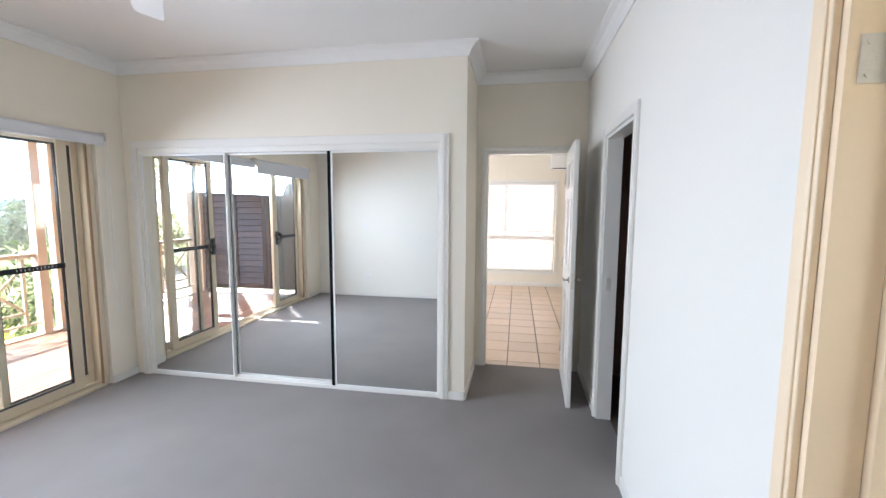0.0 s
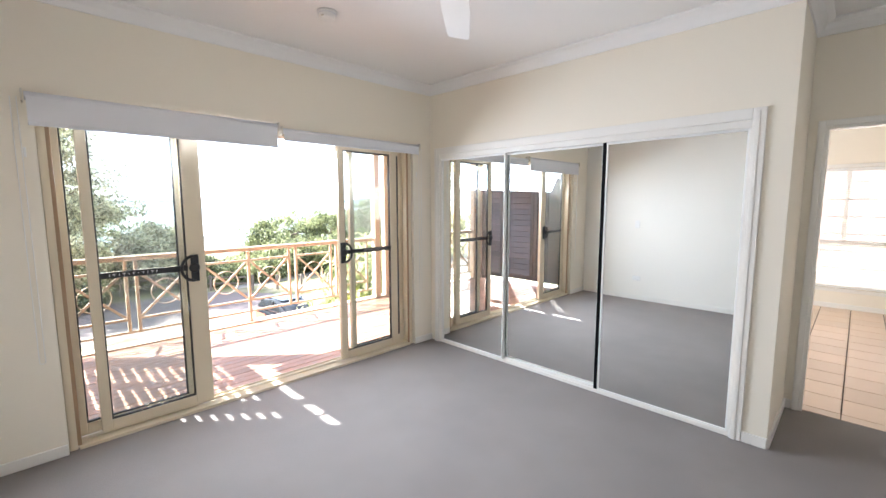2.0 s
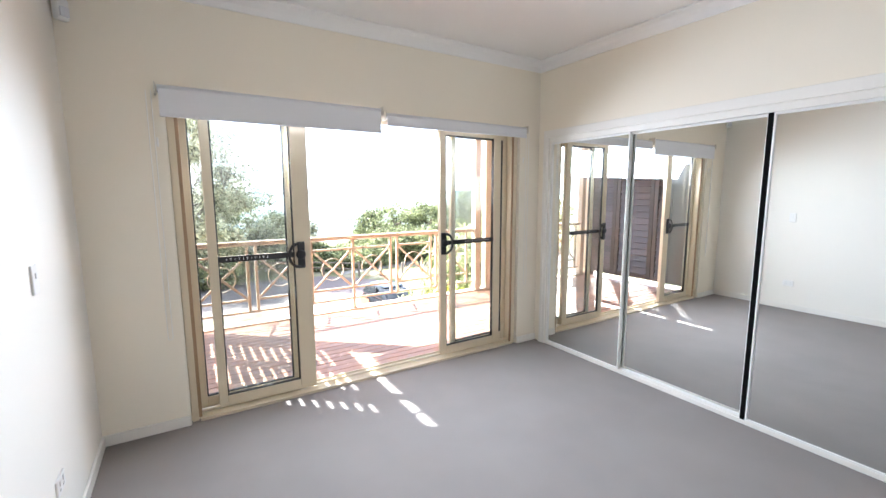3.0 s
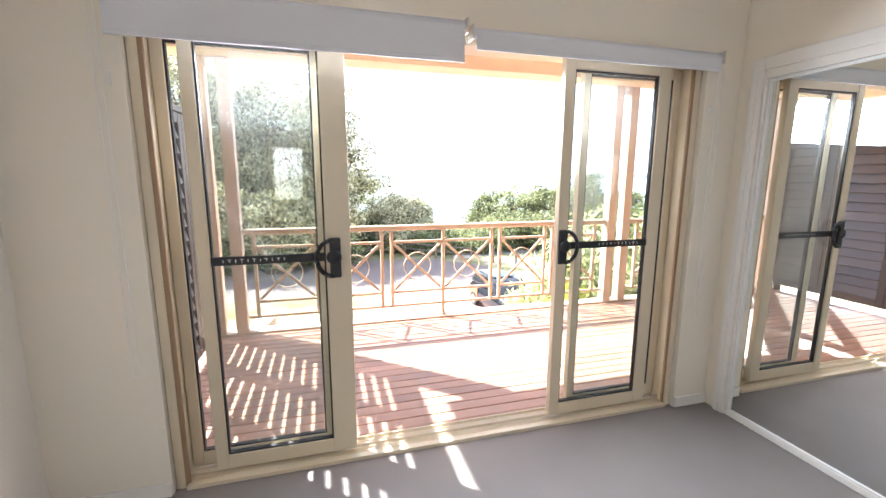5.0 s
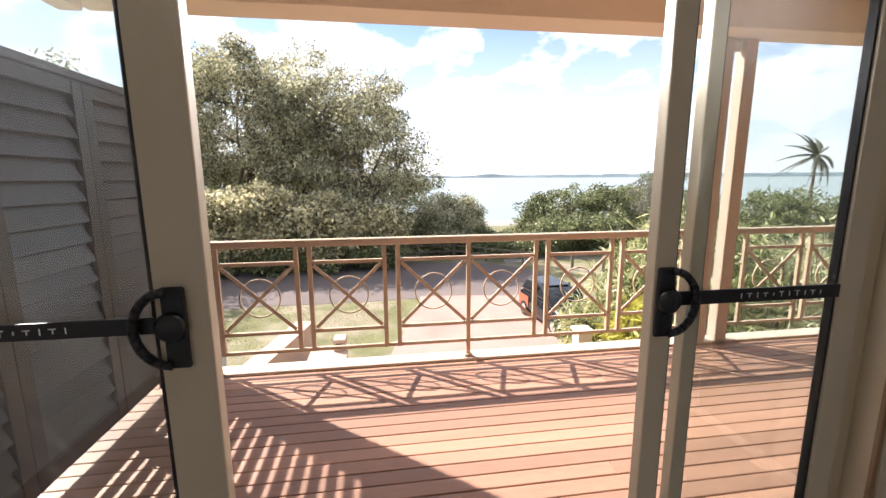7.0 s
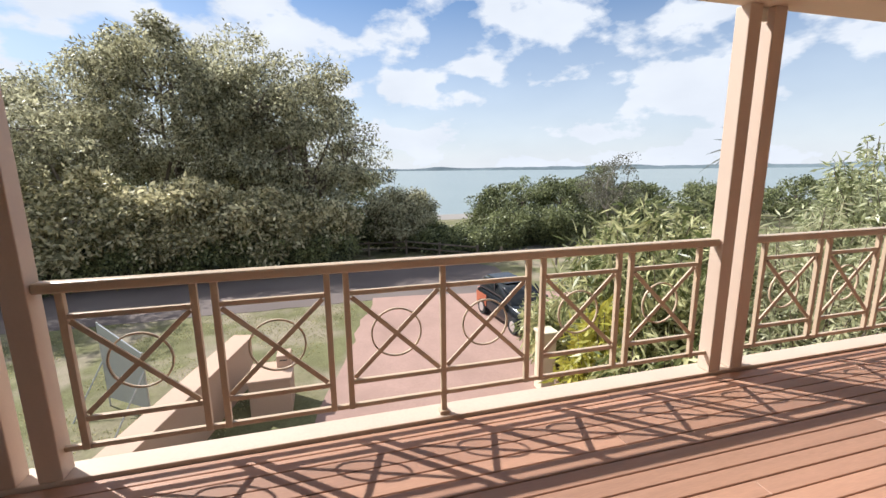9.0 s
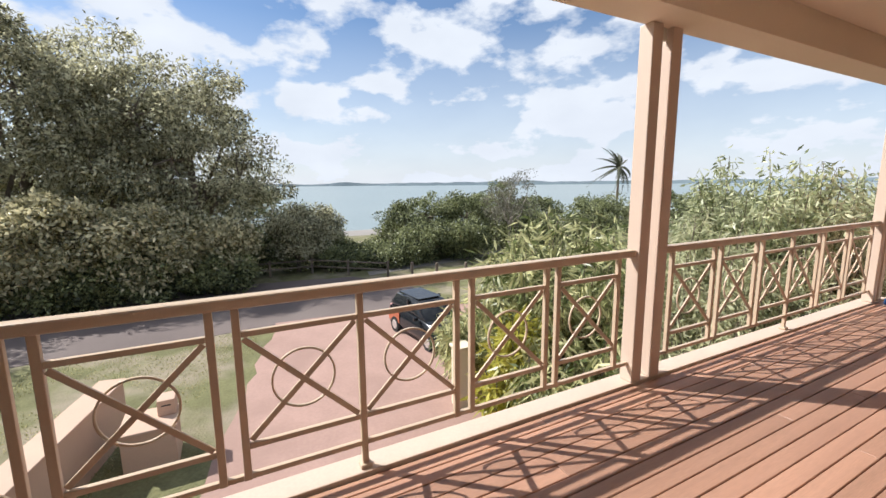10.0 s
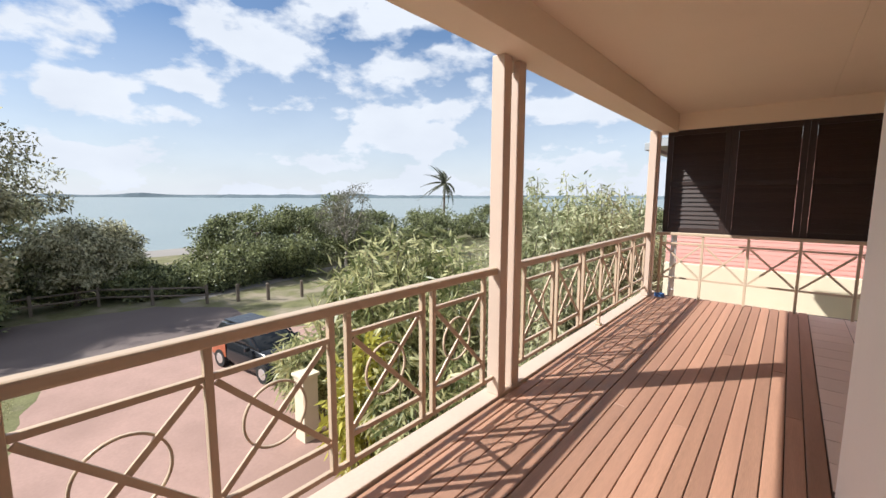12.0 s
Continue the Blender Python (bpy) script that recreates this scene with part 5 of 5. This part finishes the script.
# added row under the trees; its dark leaf colour deepens the shade there
for k in range(7):
    x, y = -25.0 - 0.28 * k, -16.5 + 2.95 * k
    tree("undergrowth_shrub", "dense undergrowth, dark leaf colour deepening the shade under the roadside trees", (x, y, GROUND), (x, y, GROUND + 1.1), (1.3, 1.9, 1.35), 70, 0.5, 9000, 0.2, 0.11, M_LEAF_MAN, M_BARK,
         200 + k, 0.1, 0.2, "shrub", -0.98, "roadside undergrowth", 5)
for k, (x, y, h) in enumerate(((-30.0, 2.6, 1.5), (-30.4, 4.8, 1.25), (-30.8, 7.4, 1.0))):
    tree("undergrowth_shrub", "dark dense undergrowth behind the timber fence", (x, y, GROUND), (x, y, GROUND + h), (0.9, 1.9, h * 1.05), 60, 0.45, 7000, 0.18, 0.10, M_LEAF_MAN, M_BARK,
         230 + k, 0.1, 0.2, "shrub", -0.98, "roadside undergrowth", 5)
# unseen tree beside the road, added so its shade falls over the asphalt
tree("large_tree", "large grey olive spreading tree beyond the road", (-25.8, -14.8, GROUND), (-25.8, -14.8, 3.4), (4.8, 5.0, 5.0), 85, 1.0, 16000, 0.26, 0.10, M_LEAF_BIG, M_BARK, 17, 0.36, 0.5, forks=7,
     group="trees beyond the road")
for k, (x, y, cz, r) in enumerate(((-30.0, 5.5, -1.35, 2.0), (-31.6, 7.2, -1.75, 1.9))):
    tree("small_tree", "small dark tree near the shore", (x, y, GROUND), (x, y, cz), (r * 0.9, r, r * 1.05), 60, 0.6, 10000, 0.2, 0.08, M_LEAF_BIG, M_BARK, 31 + k, 0.15, 0.4)
# the lowest ones near depth 27.5 are added dark cover for shaded lawn
for k, (dp, la, r, h) in enumerate(((32, 3.5, 2.1, 2.05), (33, 5.4, 3.2, 2.6), (34, 9.0, 3.3, 2.6), (30, -1.0, 1.6, 0.5), (30, 12.6, 2.6, 1.9), (36, 16.0, 3.0, 2.5), (33, 20, 3.0, 2.2), (30, 1.0, 1.7, 0.6), (38, 13, 3.4, 2.9), (27.4, -0.6, 1.7, 0.7), (27.6, 2.4, 1.8, 0.8), (28.6, 4.4, 2.1, 1.45), (29.0, 7.6, 2.1, 1.5))):
    x, y = spot(dp, la)
    gz = ground_z(x)
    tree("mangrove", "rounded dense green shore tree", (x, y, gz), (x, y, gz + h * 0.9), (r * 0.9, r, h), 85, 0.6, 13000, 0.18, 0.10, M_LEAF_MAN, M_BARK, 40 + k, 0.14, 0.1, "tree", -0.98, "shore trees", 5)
x, y = spot(29, 10.9)
tree("sparse_tree", "thin grey half bare tree by the shore", (x, y, GROUND), (x, y, 0.2), (2.0, 2.4, 2.3), 52, 0.55, 4200, 0.17, 0.06, M_LEAF_GREY, M_BARK_PALE, 50, 0.13, 0.3, forks=9)
for k, (dp, la) in enumerate(((40, -10), (41, -18), (41, -26), (42, -36), (42, 27), (44, 36), (46, 46), (44, 57), (40, 70))):
    x, y = spot(dp, la)
    gz = ground_z(x)
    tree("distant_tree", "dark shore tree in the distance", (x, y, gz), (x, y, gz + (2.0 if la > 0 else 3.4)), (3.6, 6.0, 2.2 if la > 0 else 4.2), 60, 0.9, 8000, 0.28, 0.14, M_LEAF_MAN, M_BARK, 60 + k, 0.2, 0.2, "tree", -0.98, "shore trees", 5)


# ---- shrubs with long leaves below the balcony ----
def long_shrub(label, x, y, r, top, stems, leaves, material, seed, length=0.31, width=0.056, group="garden shrubs"):
    """A thicket of arching stems with long drooping leaves in sprays."""
    rs = np.random.RandomState(seed)
    th = thing("garden_shrub", (x, y, GROUND), label, "shrub", group)
    b = B()
    pts, outs = [], []
    h = top - GROUND
    for s in range(stems):
        a, q = rs.uniform(0, 2 * math.pi), math.sqrt(rs.uniform(0.0, 1.0)) * r
        ex, ey = x + q * math.cos(a), y + q * math.sin(a)
        ez = GROUND + h * (0.42 + 0.58 * rs.uniform(0.3, 1.0) * (1 - 0.4 * (q / r) ** 2))
        sx, sy = x + q * 0.35 * math.cos(a), y + q * 0.35 * math.sin(a)
        stem = bent(b, (sx, sy, GROUND), (ex, ey, ez), 0.022, 0.006, rs, 6, 0.12)
        per = leaves // stems
        for i in range(per):
            t = rs.uniform(0.22, 1.0) ** 0.7 * 5.999
            k = int(t)
            p = stem[k].lerp(stem[k + 1], t - k)
            d = rs.normal(size=3)
            d /= np.linalg.norm(d)
            pts.append(np.array(p) + d * rs.uniform(0.02, 0.32))
            outs.append(d * 1.1)
    part("branching_stem", b, M_BARK, th, "", True)
    me = leaf_mesh("foliage", np.array(pts), length, width, material, rs, 0.75, np.array(outs))
    attach(new("foliage", me), th)
    return th


long_shrub("tall shrub with long drooping fresh green leaves", -10.1, 8.0, 1.9, 0.95, 100, 14000, M_LEAF_LONG, 71)
long_shrub("shrub with long green leaves below the railing", -8.2, 6.7, 1.1, -0.9, 50, 4500, M_LEAF_LONG, 72)
long_shrub("tall pale green leafy shrub", -8.8, 10.4, 1.7, 1.0, 70, 9000, M_LEAF_PALE, 73, 0.26, 0.04)
long_shrub("tall leafy shrub with light green leaves rising past the railing", -8.9, 13.4, 1.9, 2.45, 120, 26000, M_LEAF_MID, 74, 0.21, 0.055)
long_shrub("tall pale green leafy shrub", -7.6, 8.6, 1.3, -0.3, 60, 6000, M_LEAF_PALE, 75, 0.26, 0.04)
long_shrub("tall leafy shrub with light green leaves", -8.6, 17.0, 1.9, 2.1, 80, 14000, M_LEAF_MID, 76, 0.21, 0.055)
long_shrub("pale green thicket below the balcony", -7.3, 11.8, 1.3, 0.3, 60, 6500, M_LEAF_PALE, 77, 0.26, 0.04)
long_shrub("tall leafy shrub in the garden", -11.8, 11.0, 1.9, 0.4, 60, 8000, M_LEAF_LONG, 78)
long_shrub("pale green thicket below the balcony", -7.2, 15.0, 1.3, 0.6, 50, 5500, M_LEAF_PALE, 80, 0.26, 0.04)
long_shrub("yellow green leafy plant beside the pillar", -9.3, 6.2, 0.6, -0.75, 34, 2600, M_LEAF_YEL, 79, 0.30, 0.07)
long_shrub("leafy branches of a shrub beside the gate pillar", -12.2, 7.2, 0.95, -1.55, 44, 3600, M_LEAF_LONG, 81)

# tufts of grass on the lawn beside the drive
rs = np.random.RandomState(91)
n = 26000
gx, gy = rs.uniform(-19.6, -7.0, n), rs.uniform(-9.0, 2.6, n)
keep = gy < np.interp(gx, [-20, -17.6, -14.6, -11.5, -5.6], [2.6, 2.2, 1.6, 0.8, 0.1])
keep &= np.array([noise.noise(Vector((x * 0.45, y * 0.45, 7))) > -0.12 for x, y in zip(gx, gy)])
gp_ = np.stack([gx[keep], gy[keep], np.full(keep.sum(), GROUND)], axis=1)
tagged(new("grass", leaf_mesh("grass", gp_, 0.055, 0.024, M_BLADE, rs, -1.6)), "short patchy dry lawn grass", "grass", kind="stuff")

# coconut palm far along the shore
px_, py_ = -41.5, 47.5
palm = thing("palm_tree", (px_, py_, ground_z(px_)), "slim coconut palm with wind blown fronds", "palm")
b = B()
rs = np.random.RandomState(5)
spine = bent(b, (px_, py_, ground_z(px_) - 0.1), (px_ - 0.1, py_ + 0.1, 3.5), 0.2, 0.12, rs, 7, 0.03)
part("trunk", b, M_BARK, palm, "", True)
head = spine[-1]
for k in range(17):
    a = 2 * math.pi * k / 17 + rs.uniform(-0.2, 0.2)
    lift = (-0.5, 0.5, 1.6, 0.1, 2.1)[k % 5] + rs.uniform(-0.25, 0.25)
    b = B()
    last = None
    for i in range(9):
        t = i / 8
        ln = 2.9 - 0.75 * max(0.0, lift)
        wind = 1.1 * t * t
        p = head + Vector((math.cos(a) * ln * t - wind * 0.8, math.sin(a) * ln * t - wind * 0.6, lift * 1.5 * t - (1.5 + 0.4 * (1 - lift)) * t * t))
        if last:
            d = (p - last).normalized()
            s = d.cross(Vector((0, 0, 1))).normalized()
            tube(b, last, p, 0.025, 0.018, 4, False)
            for q in (0.08, 0.24, 0.4, 0.56, 0.72, 0.88):
                c = last.lerp(p, q)
                w = 0.5 * math.sin(math.pi * min(0.95, 0.18 + t * 0.8))
                for sg in (-1, 1):
                    tip = c + s * sg * w * 0.8 + d * 0.35 + Vector((0, 0, -0.6 * w))
                    v = [b.verts.new(c - d * 0.045), b.verts.new(c + d * 0.055), b.verts.new(tip)]
                    b.faces.new(v)
        last = p
    part("frond", b, M_LEAF_PALM, palm)

# ---- things on the ground ----
# timber post and rail fence
fence = thing("timber_fence", (-26.6, 3.0, GROUND), "low weathered post and rail timber fence along the road", "fence")
fence_run = [(-29.3 + 0.05 * k, -10.3 + 2.35 * k) for k in range(8)] + [(-27.3, 7.9), (-25.65, 9.75)]
for k, (xk, y) in enumerate(fence_run):
    part("post", box(B(), xk - 0.06, y - 0.06, GROUND - 0.05, xk + 0.06, y + 0.06, GROUND + 0.95, 0.01), M_BARK, fence)
    if k:
        xl, yl = fence_run[k - 1]
        for z in (0.45, 0.82):
            b = B(); tube(b, (xl, yl, GROUND + z), (xk, y, GROUND + z), 0.045, 0.045, 8)
            part("rail", b, M_BARK, fence)
for x, y in ((-24.95, 10.95), (-24.1, 12.1), (-23.4, 13.6)):
    b = B(); tube(b, (x, y, GROUND - 0.05), (x, y, GROUND + 0.85), 0.085, 0.085, 12); tube(b, (x, y, GROUND + 0.85), (x, y, GROUND + 0.9), 0.085, 0.06, 12)
    solid("bollard", b, M_BARK, "round dark timber bollard on the verge", "bollard", "timber bollards")

# small upturned dinghy on the sand behind the fence
dn = thing("dinghy", (-31.2, 10.8, GROUND), "small pale upturned dinghy lying on the sand", "boat")
b = B()
rows = []
for t, w, h in ((-0.95, 0.36, 0.30), (-0.5, 0.46, 0.40), (0.0, 0.48, 0.42), (0.5, 0.38, 0.38), (0.85, 0.18, 0.28), (1.0, 0.03, 0.16)):
    rows.append([b.verts.new((-31.2 + w * u, 10.8 + t, GROUND + 0.02 + h * v)) for u, v in ((-1, 0), (-0.92, 0.45), (-0.6, 0.85), (0, 1), (0.6, 0.85), (0.92, 0.45), (1, 0))])
for r0, r1 in zip(rows, rows[1:]):
    for q in range(7):
        b.faces.new((r0[q], r1[q], r1[(q + 1) % 7], r0[(q + 1) % 7]))
b.faces.new(rows[0]); b.faces.new(rows[-1][::-1])
bmesh.ops.recalc_face_normals(b, faces=b.faces)
part("hull", b, M_EXT, dn, "", True)
b = B(); box(b, -31.2 - 0.02, 10.8 - 0.9, GROUND + 0.40, -31.2 + 0.02, 10.8 + 0.6, GROUND + 0.47, 0.006)
part("keel", b, M_GREYMETAL, dn, "grey keel strip")

# rendered garden wall with a sloped capping, beside the drive
gw = thing("garden_wall", (-11.2, -1.2, GROUND), "peach rendered garden wall beside the driveway", "garden wall")
m = Matrix.Translation((-11.2, -1.35, 0)) @ Matrix.Rotation(math.atan2(-1.2, 5.4), 4, "Z")
b = B(); box(b, -2.9, -0.2, GROUND - 0.1, 2.9, 0.2, GROUND + 1.15, 0.01)
bmesh.ops.transform(b, matrix=m, verts=b.verts)
part("wall", b, M_PINK, gw)
b = B(); box(b, -2.95, -0.25, GROUND + 1.152, 2.95, 0.25, GROUND + 1.21, 0.012)
bmesh.ops.transform(b, matrix=m, verts=b.verts)
part("capping", b, M_PINK, gw)


def pillar(x, y, w, h, label, material):
    th = thing("gate_pillar", (x, y, GROUND), label, "pillar", "rendered pillars")
    part("shaft", box(B(), x - w / 2, y - w / 2, GROUND - 0.05, x + w / 2, y + w / 2, GROUND + h, 0.012), material, th)
    part("cap", box(B(), x - w / 2 - 0.04, y - w / 2 - 0.04, GROUND + h + 0.001, x + w / 2 + 0.04, y + w / 2 + 0.04, GROUND + h + 0.07, 0.014), material, th)
    return th


gp1 = pillar(-12.55, 0.1, 0.85, 0.80, "squat peach rendered pillar with a letter box on top", M_PINK)
part("letter_box", box(B(), -12.95, 0.22, GROUND + 0.872, -12.55, 0.52, GROUND + 1.18, 0.015), M_PINK, gp1, "small rendered letter box")
part("letter_slot", box(B(), -12.549, 0.29, GROUND + 1.06, -12.545, 0.45, GROUND + 1.085), M_SEAL_SHADE, gp1, "dark letter slot")
pillar(-11.5, 6.35, 0.36, 1.45, "cream rendered gate pillar beside the drive", M_RENDER)
# leaning sheet metal board on two legs
bd = thing("site_board", (-13.2, -3.0, GROUND), "large pale grey sheet board with a sloping top on thin legs", "board")
m = Matrix.Translation((-13.2, -3.0, GROUND)) @ Matrix.Rotation(radians(-36.5), 4, "Z")
b = B()
rows = [[b.verts.new(m @ Vector((dx, y, z))) for y, z in ((-0.67, 0.22), (0.67, 0.22), (0.67, 1.5), (-0.67, 2.0))] for dx in (-0.015, 0.015)]
b.faces.new(rows[0][::-1]); b.faces.new(rows[1])
for q in range(4):
    b.faces.new((rows[0][q], rows[0][(q + 1) % 4], rows[1][(q + 1) % 4], rows[1][q]))
bmesh.ops.recalc_face_normals(b, faces=b.faces)
part("panel", b, M_GREYMETAL, bd)
for y, h in ((-0.69, 2.02), (0.69, 1.52)):
    b = B(); tube(b, m @ Vector((0.0, y, -0.03)), m @ Vector((0.0, y, h)), 0.02, 0.02, 8)
    part("leg", b, M_GREYMETAL, bd)
    b = B(); tube(b, m @ Vector((0.75, y, -0.02)), m @ Vector((0.01, y, 1.1)), 0.016, 0.016, 8)
    part("strut", b, M_GREYMETAL, bd)


# parked car
def car(x, y, heading):
    th = thing("parked_car", (x, y, GROUND + 0.022), "small black hatchback with orange side graphics, parked on the drive", "car")
    m = Matrix.Translation((x, y, GROUND + 0.022)) @ Matrix.Rotation(radians(heading), 4, "Z") @ Matrix.Scale(0.92, 4)
    def put(b):
        bmesh.ops.transform(b, matrix=m, verts=b.verts)
        return b
    def loft(stations):
        """Rings across the car: (x, half width low, half width high, z low, z high)."""
        b = B()
        rows = []
        for sx, w0, w1, z0, z1 in stations:
            zm = z0 + (z1 - z0) * 0.55
            rows.append([b.verts.new((sx, s * w, z)) for s, w, z in ((-1, w0 * 0.94, z0), (-1, w0, z0 + (z1 - z0) * 0.25), (-1, (w0 + w1) / 2, zm), (-1, w1 * 0.97, z1 - 0.04), (-1, w1 * 0.84, z1),
                                                                  (1, w1 * 0.84, z1), (1, w1 * 0.97, z1 - 0.04), (1, (w0 + w1) / 2, zm), (1, w0, z0 + (z1 - z0) * 0.25), (1, w0 * 0.94, z0))])
        for r0, r1 in zip(rows, rows[1:]):
            for q in range(10):
                b.faces.new((r0[q], r1[q], r1[(q + 1) % 10], r0[(q + 1) % 10]))
        b.faces.new(rows[0]); b.faces.new(rows[-1][::-1])
        bmesh.ops.recalc_face_normals(b, faces=b.faces)
        return b
    body = part("body", put(loft(((-1.92, 0.70, 0.66, 0.35, 0.86), (-1.80, 0.80, 0.76, 0.24, 0.95), (-1.1, 0.84, 0.82, 0.2, 0.97), (0.0, 0.85, 0.82, 0.2, 0.95), (0.85, 0.84, 0.80, 0.2, 0.93),
                                  (1.5, 0.82, 0.74, 0.22, 0.82), (1.82, 0.74, 0.66, 0.26, 0.70), (1.94, 0.60, 0.56, 0.34, 0.58)))), M_CARBLK, th, "", True)
    part("cabin", put(loft(((-1.82, 0.70, 0.58, 0.94, 1.22), (-1.55, 0.74, 0.60, 0.94, 1.44), (-0.6, 0.76, 0.62, 0.94, 1.50), (0.15, 0.76, 0.60, 0.94, 1.44), (0.9, 0.74, 0.66, 0.92, 0.96)))), M_CARGLS, th, "dark glazed cabin", True)
    part("roof_panel", put(box(B(), -1.5, -0.5, 1.49, 0.05, 0.5, 1.515, 0.01)), M_CARBLK, th)
    for s in (-1, 1):
        b = B(); box(b, -1.7, s * 0.846, 0.40, -0.85, s * 0.856, 0.86, 0.004)
        part("side_graphic", put(b), M_CARORG, body, "orange printed side panel")
        b = B(); obox(b, Matrix.Translation((0.52, s * 0.70, 1.18)) @ Matrix.Rotation(radians(35), 4, "Y"), 0.82, 0.05, 0.05, 0.01)
        part("pillar", put(b), M_CARBLK, th)
        b = B(); box(b, -0.45, s * 0.70 - 0.03, 0.95, -0.36, s * 0.70 + 0.03, 1.46, 0.01)
        part("door_pillar", put(b), M_CARBLK, th)
        b = B(); obox(b, Matrix.Translation((0.55, s * 0.93, 0.98)), 0.12, 0.18, 0.12, 0.03)
        part("side_mirror", put(b), M_CARBLK, th)
        b = B(); obox(b, Matrix.Translation((1.74, s * 0.58, 0.66)) @ Matrix.Rotation(radians(s * 22), 4, "Z"), 0.2, 0.26, 0.13, 0.03)
        part("headlight", put(b), M_SILVER, th, "clear headlight")
        b = B(); obox(b, Matrix.Translation((-1.86, s * 0.64, 0.82)), 0.1, 0.12, 0.24, 0.02)
        part("tail_light", put(b), M_RED, th, "red tail light")
        for wx in (-1.2, 1.2):
            b = B(); tube(b, (wx, s * 0.70, 0.3), (wx, s * 0.88, 0.3), 0.3, 0.3, 24)
            w = part("wheel", put(b), M_TYRE, th, "black tyre")
            b = B(); tube(b, (wx, s * 0.875, 0.3), (wx, s * 0.888, 0.3), 0.19, 0.17, 20)
            rim = part("rim", put(b), M_SILVER, w, "silver rim")
    part("grille", put(box(B(), 1.88, -0.42, 0.36, 1.955, 0.42, 0.5, 0.01)), M_SEAL_SHADE, th)
    part("number_plate", put(box(B(), 1.95, -0.18, 0.40, 1.962, 0.18, 0.49, 0.002)), M_WHITEPL, th, "blank pale number plate")
    return th


car(-16.0, 7.7, 6)

# ---- tiles of the tiled room, each a piece ----
fl = bpy.data.objects["floor_tiled_room"]
bb = B()
hx = 0.1565
cs = ((-hx, -hx), (hx, -hx), (hx, hx), (-hx, hx))
lo = [bb.verts.new((cx, cy, -0.0085)) for cx, cy in cs]
tp = [bb.verts.new((cx * 0.982, cy * 0.982, 0.0)) for cx, cy in cs]
bb.faces.new(tp)
for q in range(4):
    bb.faces.new((lo[q], lo[(q + 1) % 4], tp[(q + 1) % 4], tp[q]))
bmesh.ops.recalc_face_normals(bb, faces=bb.faces)
tile_me = mesh_of("tile", bb, M_TILE)
cut_me = mesh_of("tile", box(B(), -hx, -0.05, -0.0085, hx, 0.05, 0.0), M_TILE)
for i in range(-7, 8):
    c_ob = new("tile", cut_me)
    c_ob.location = (0.165 + 0.32 * (i + 0.5), 4.226, 0.0)
    attach(c_ob, fl)
    for j in range(1, 14):
        t_ob = new("tile", tile_me)
        t_ob.location = (0.165 + 0.32 * (i + 0.5), 3.96 + 0.32 * (j + 0.5), 0.0)
        attach(t_ob, fl)
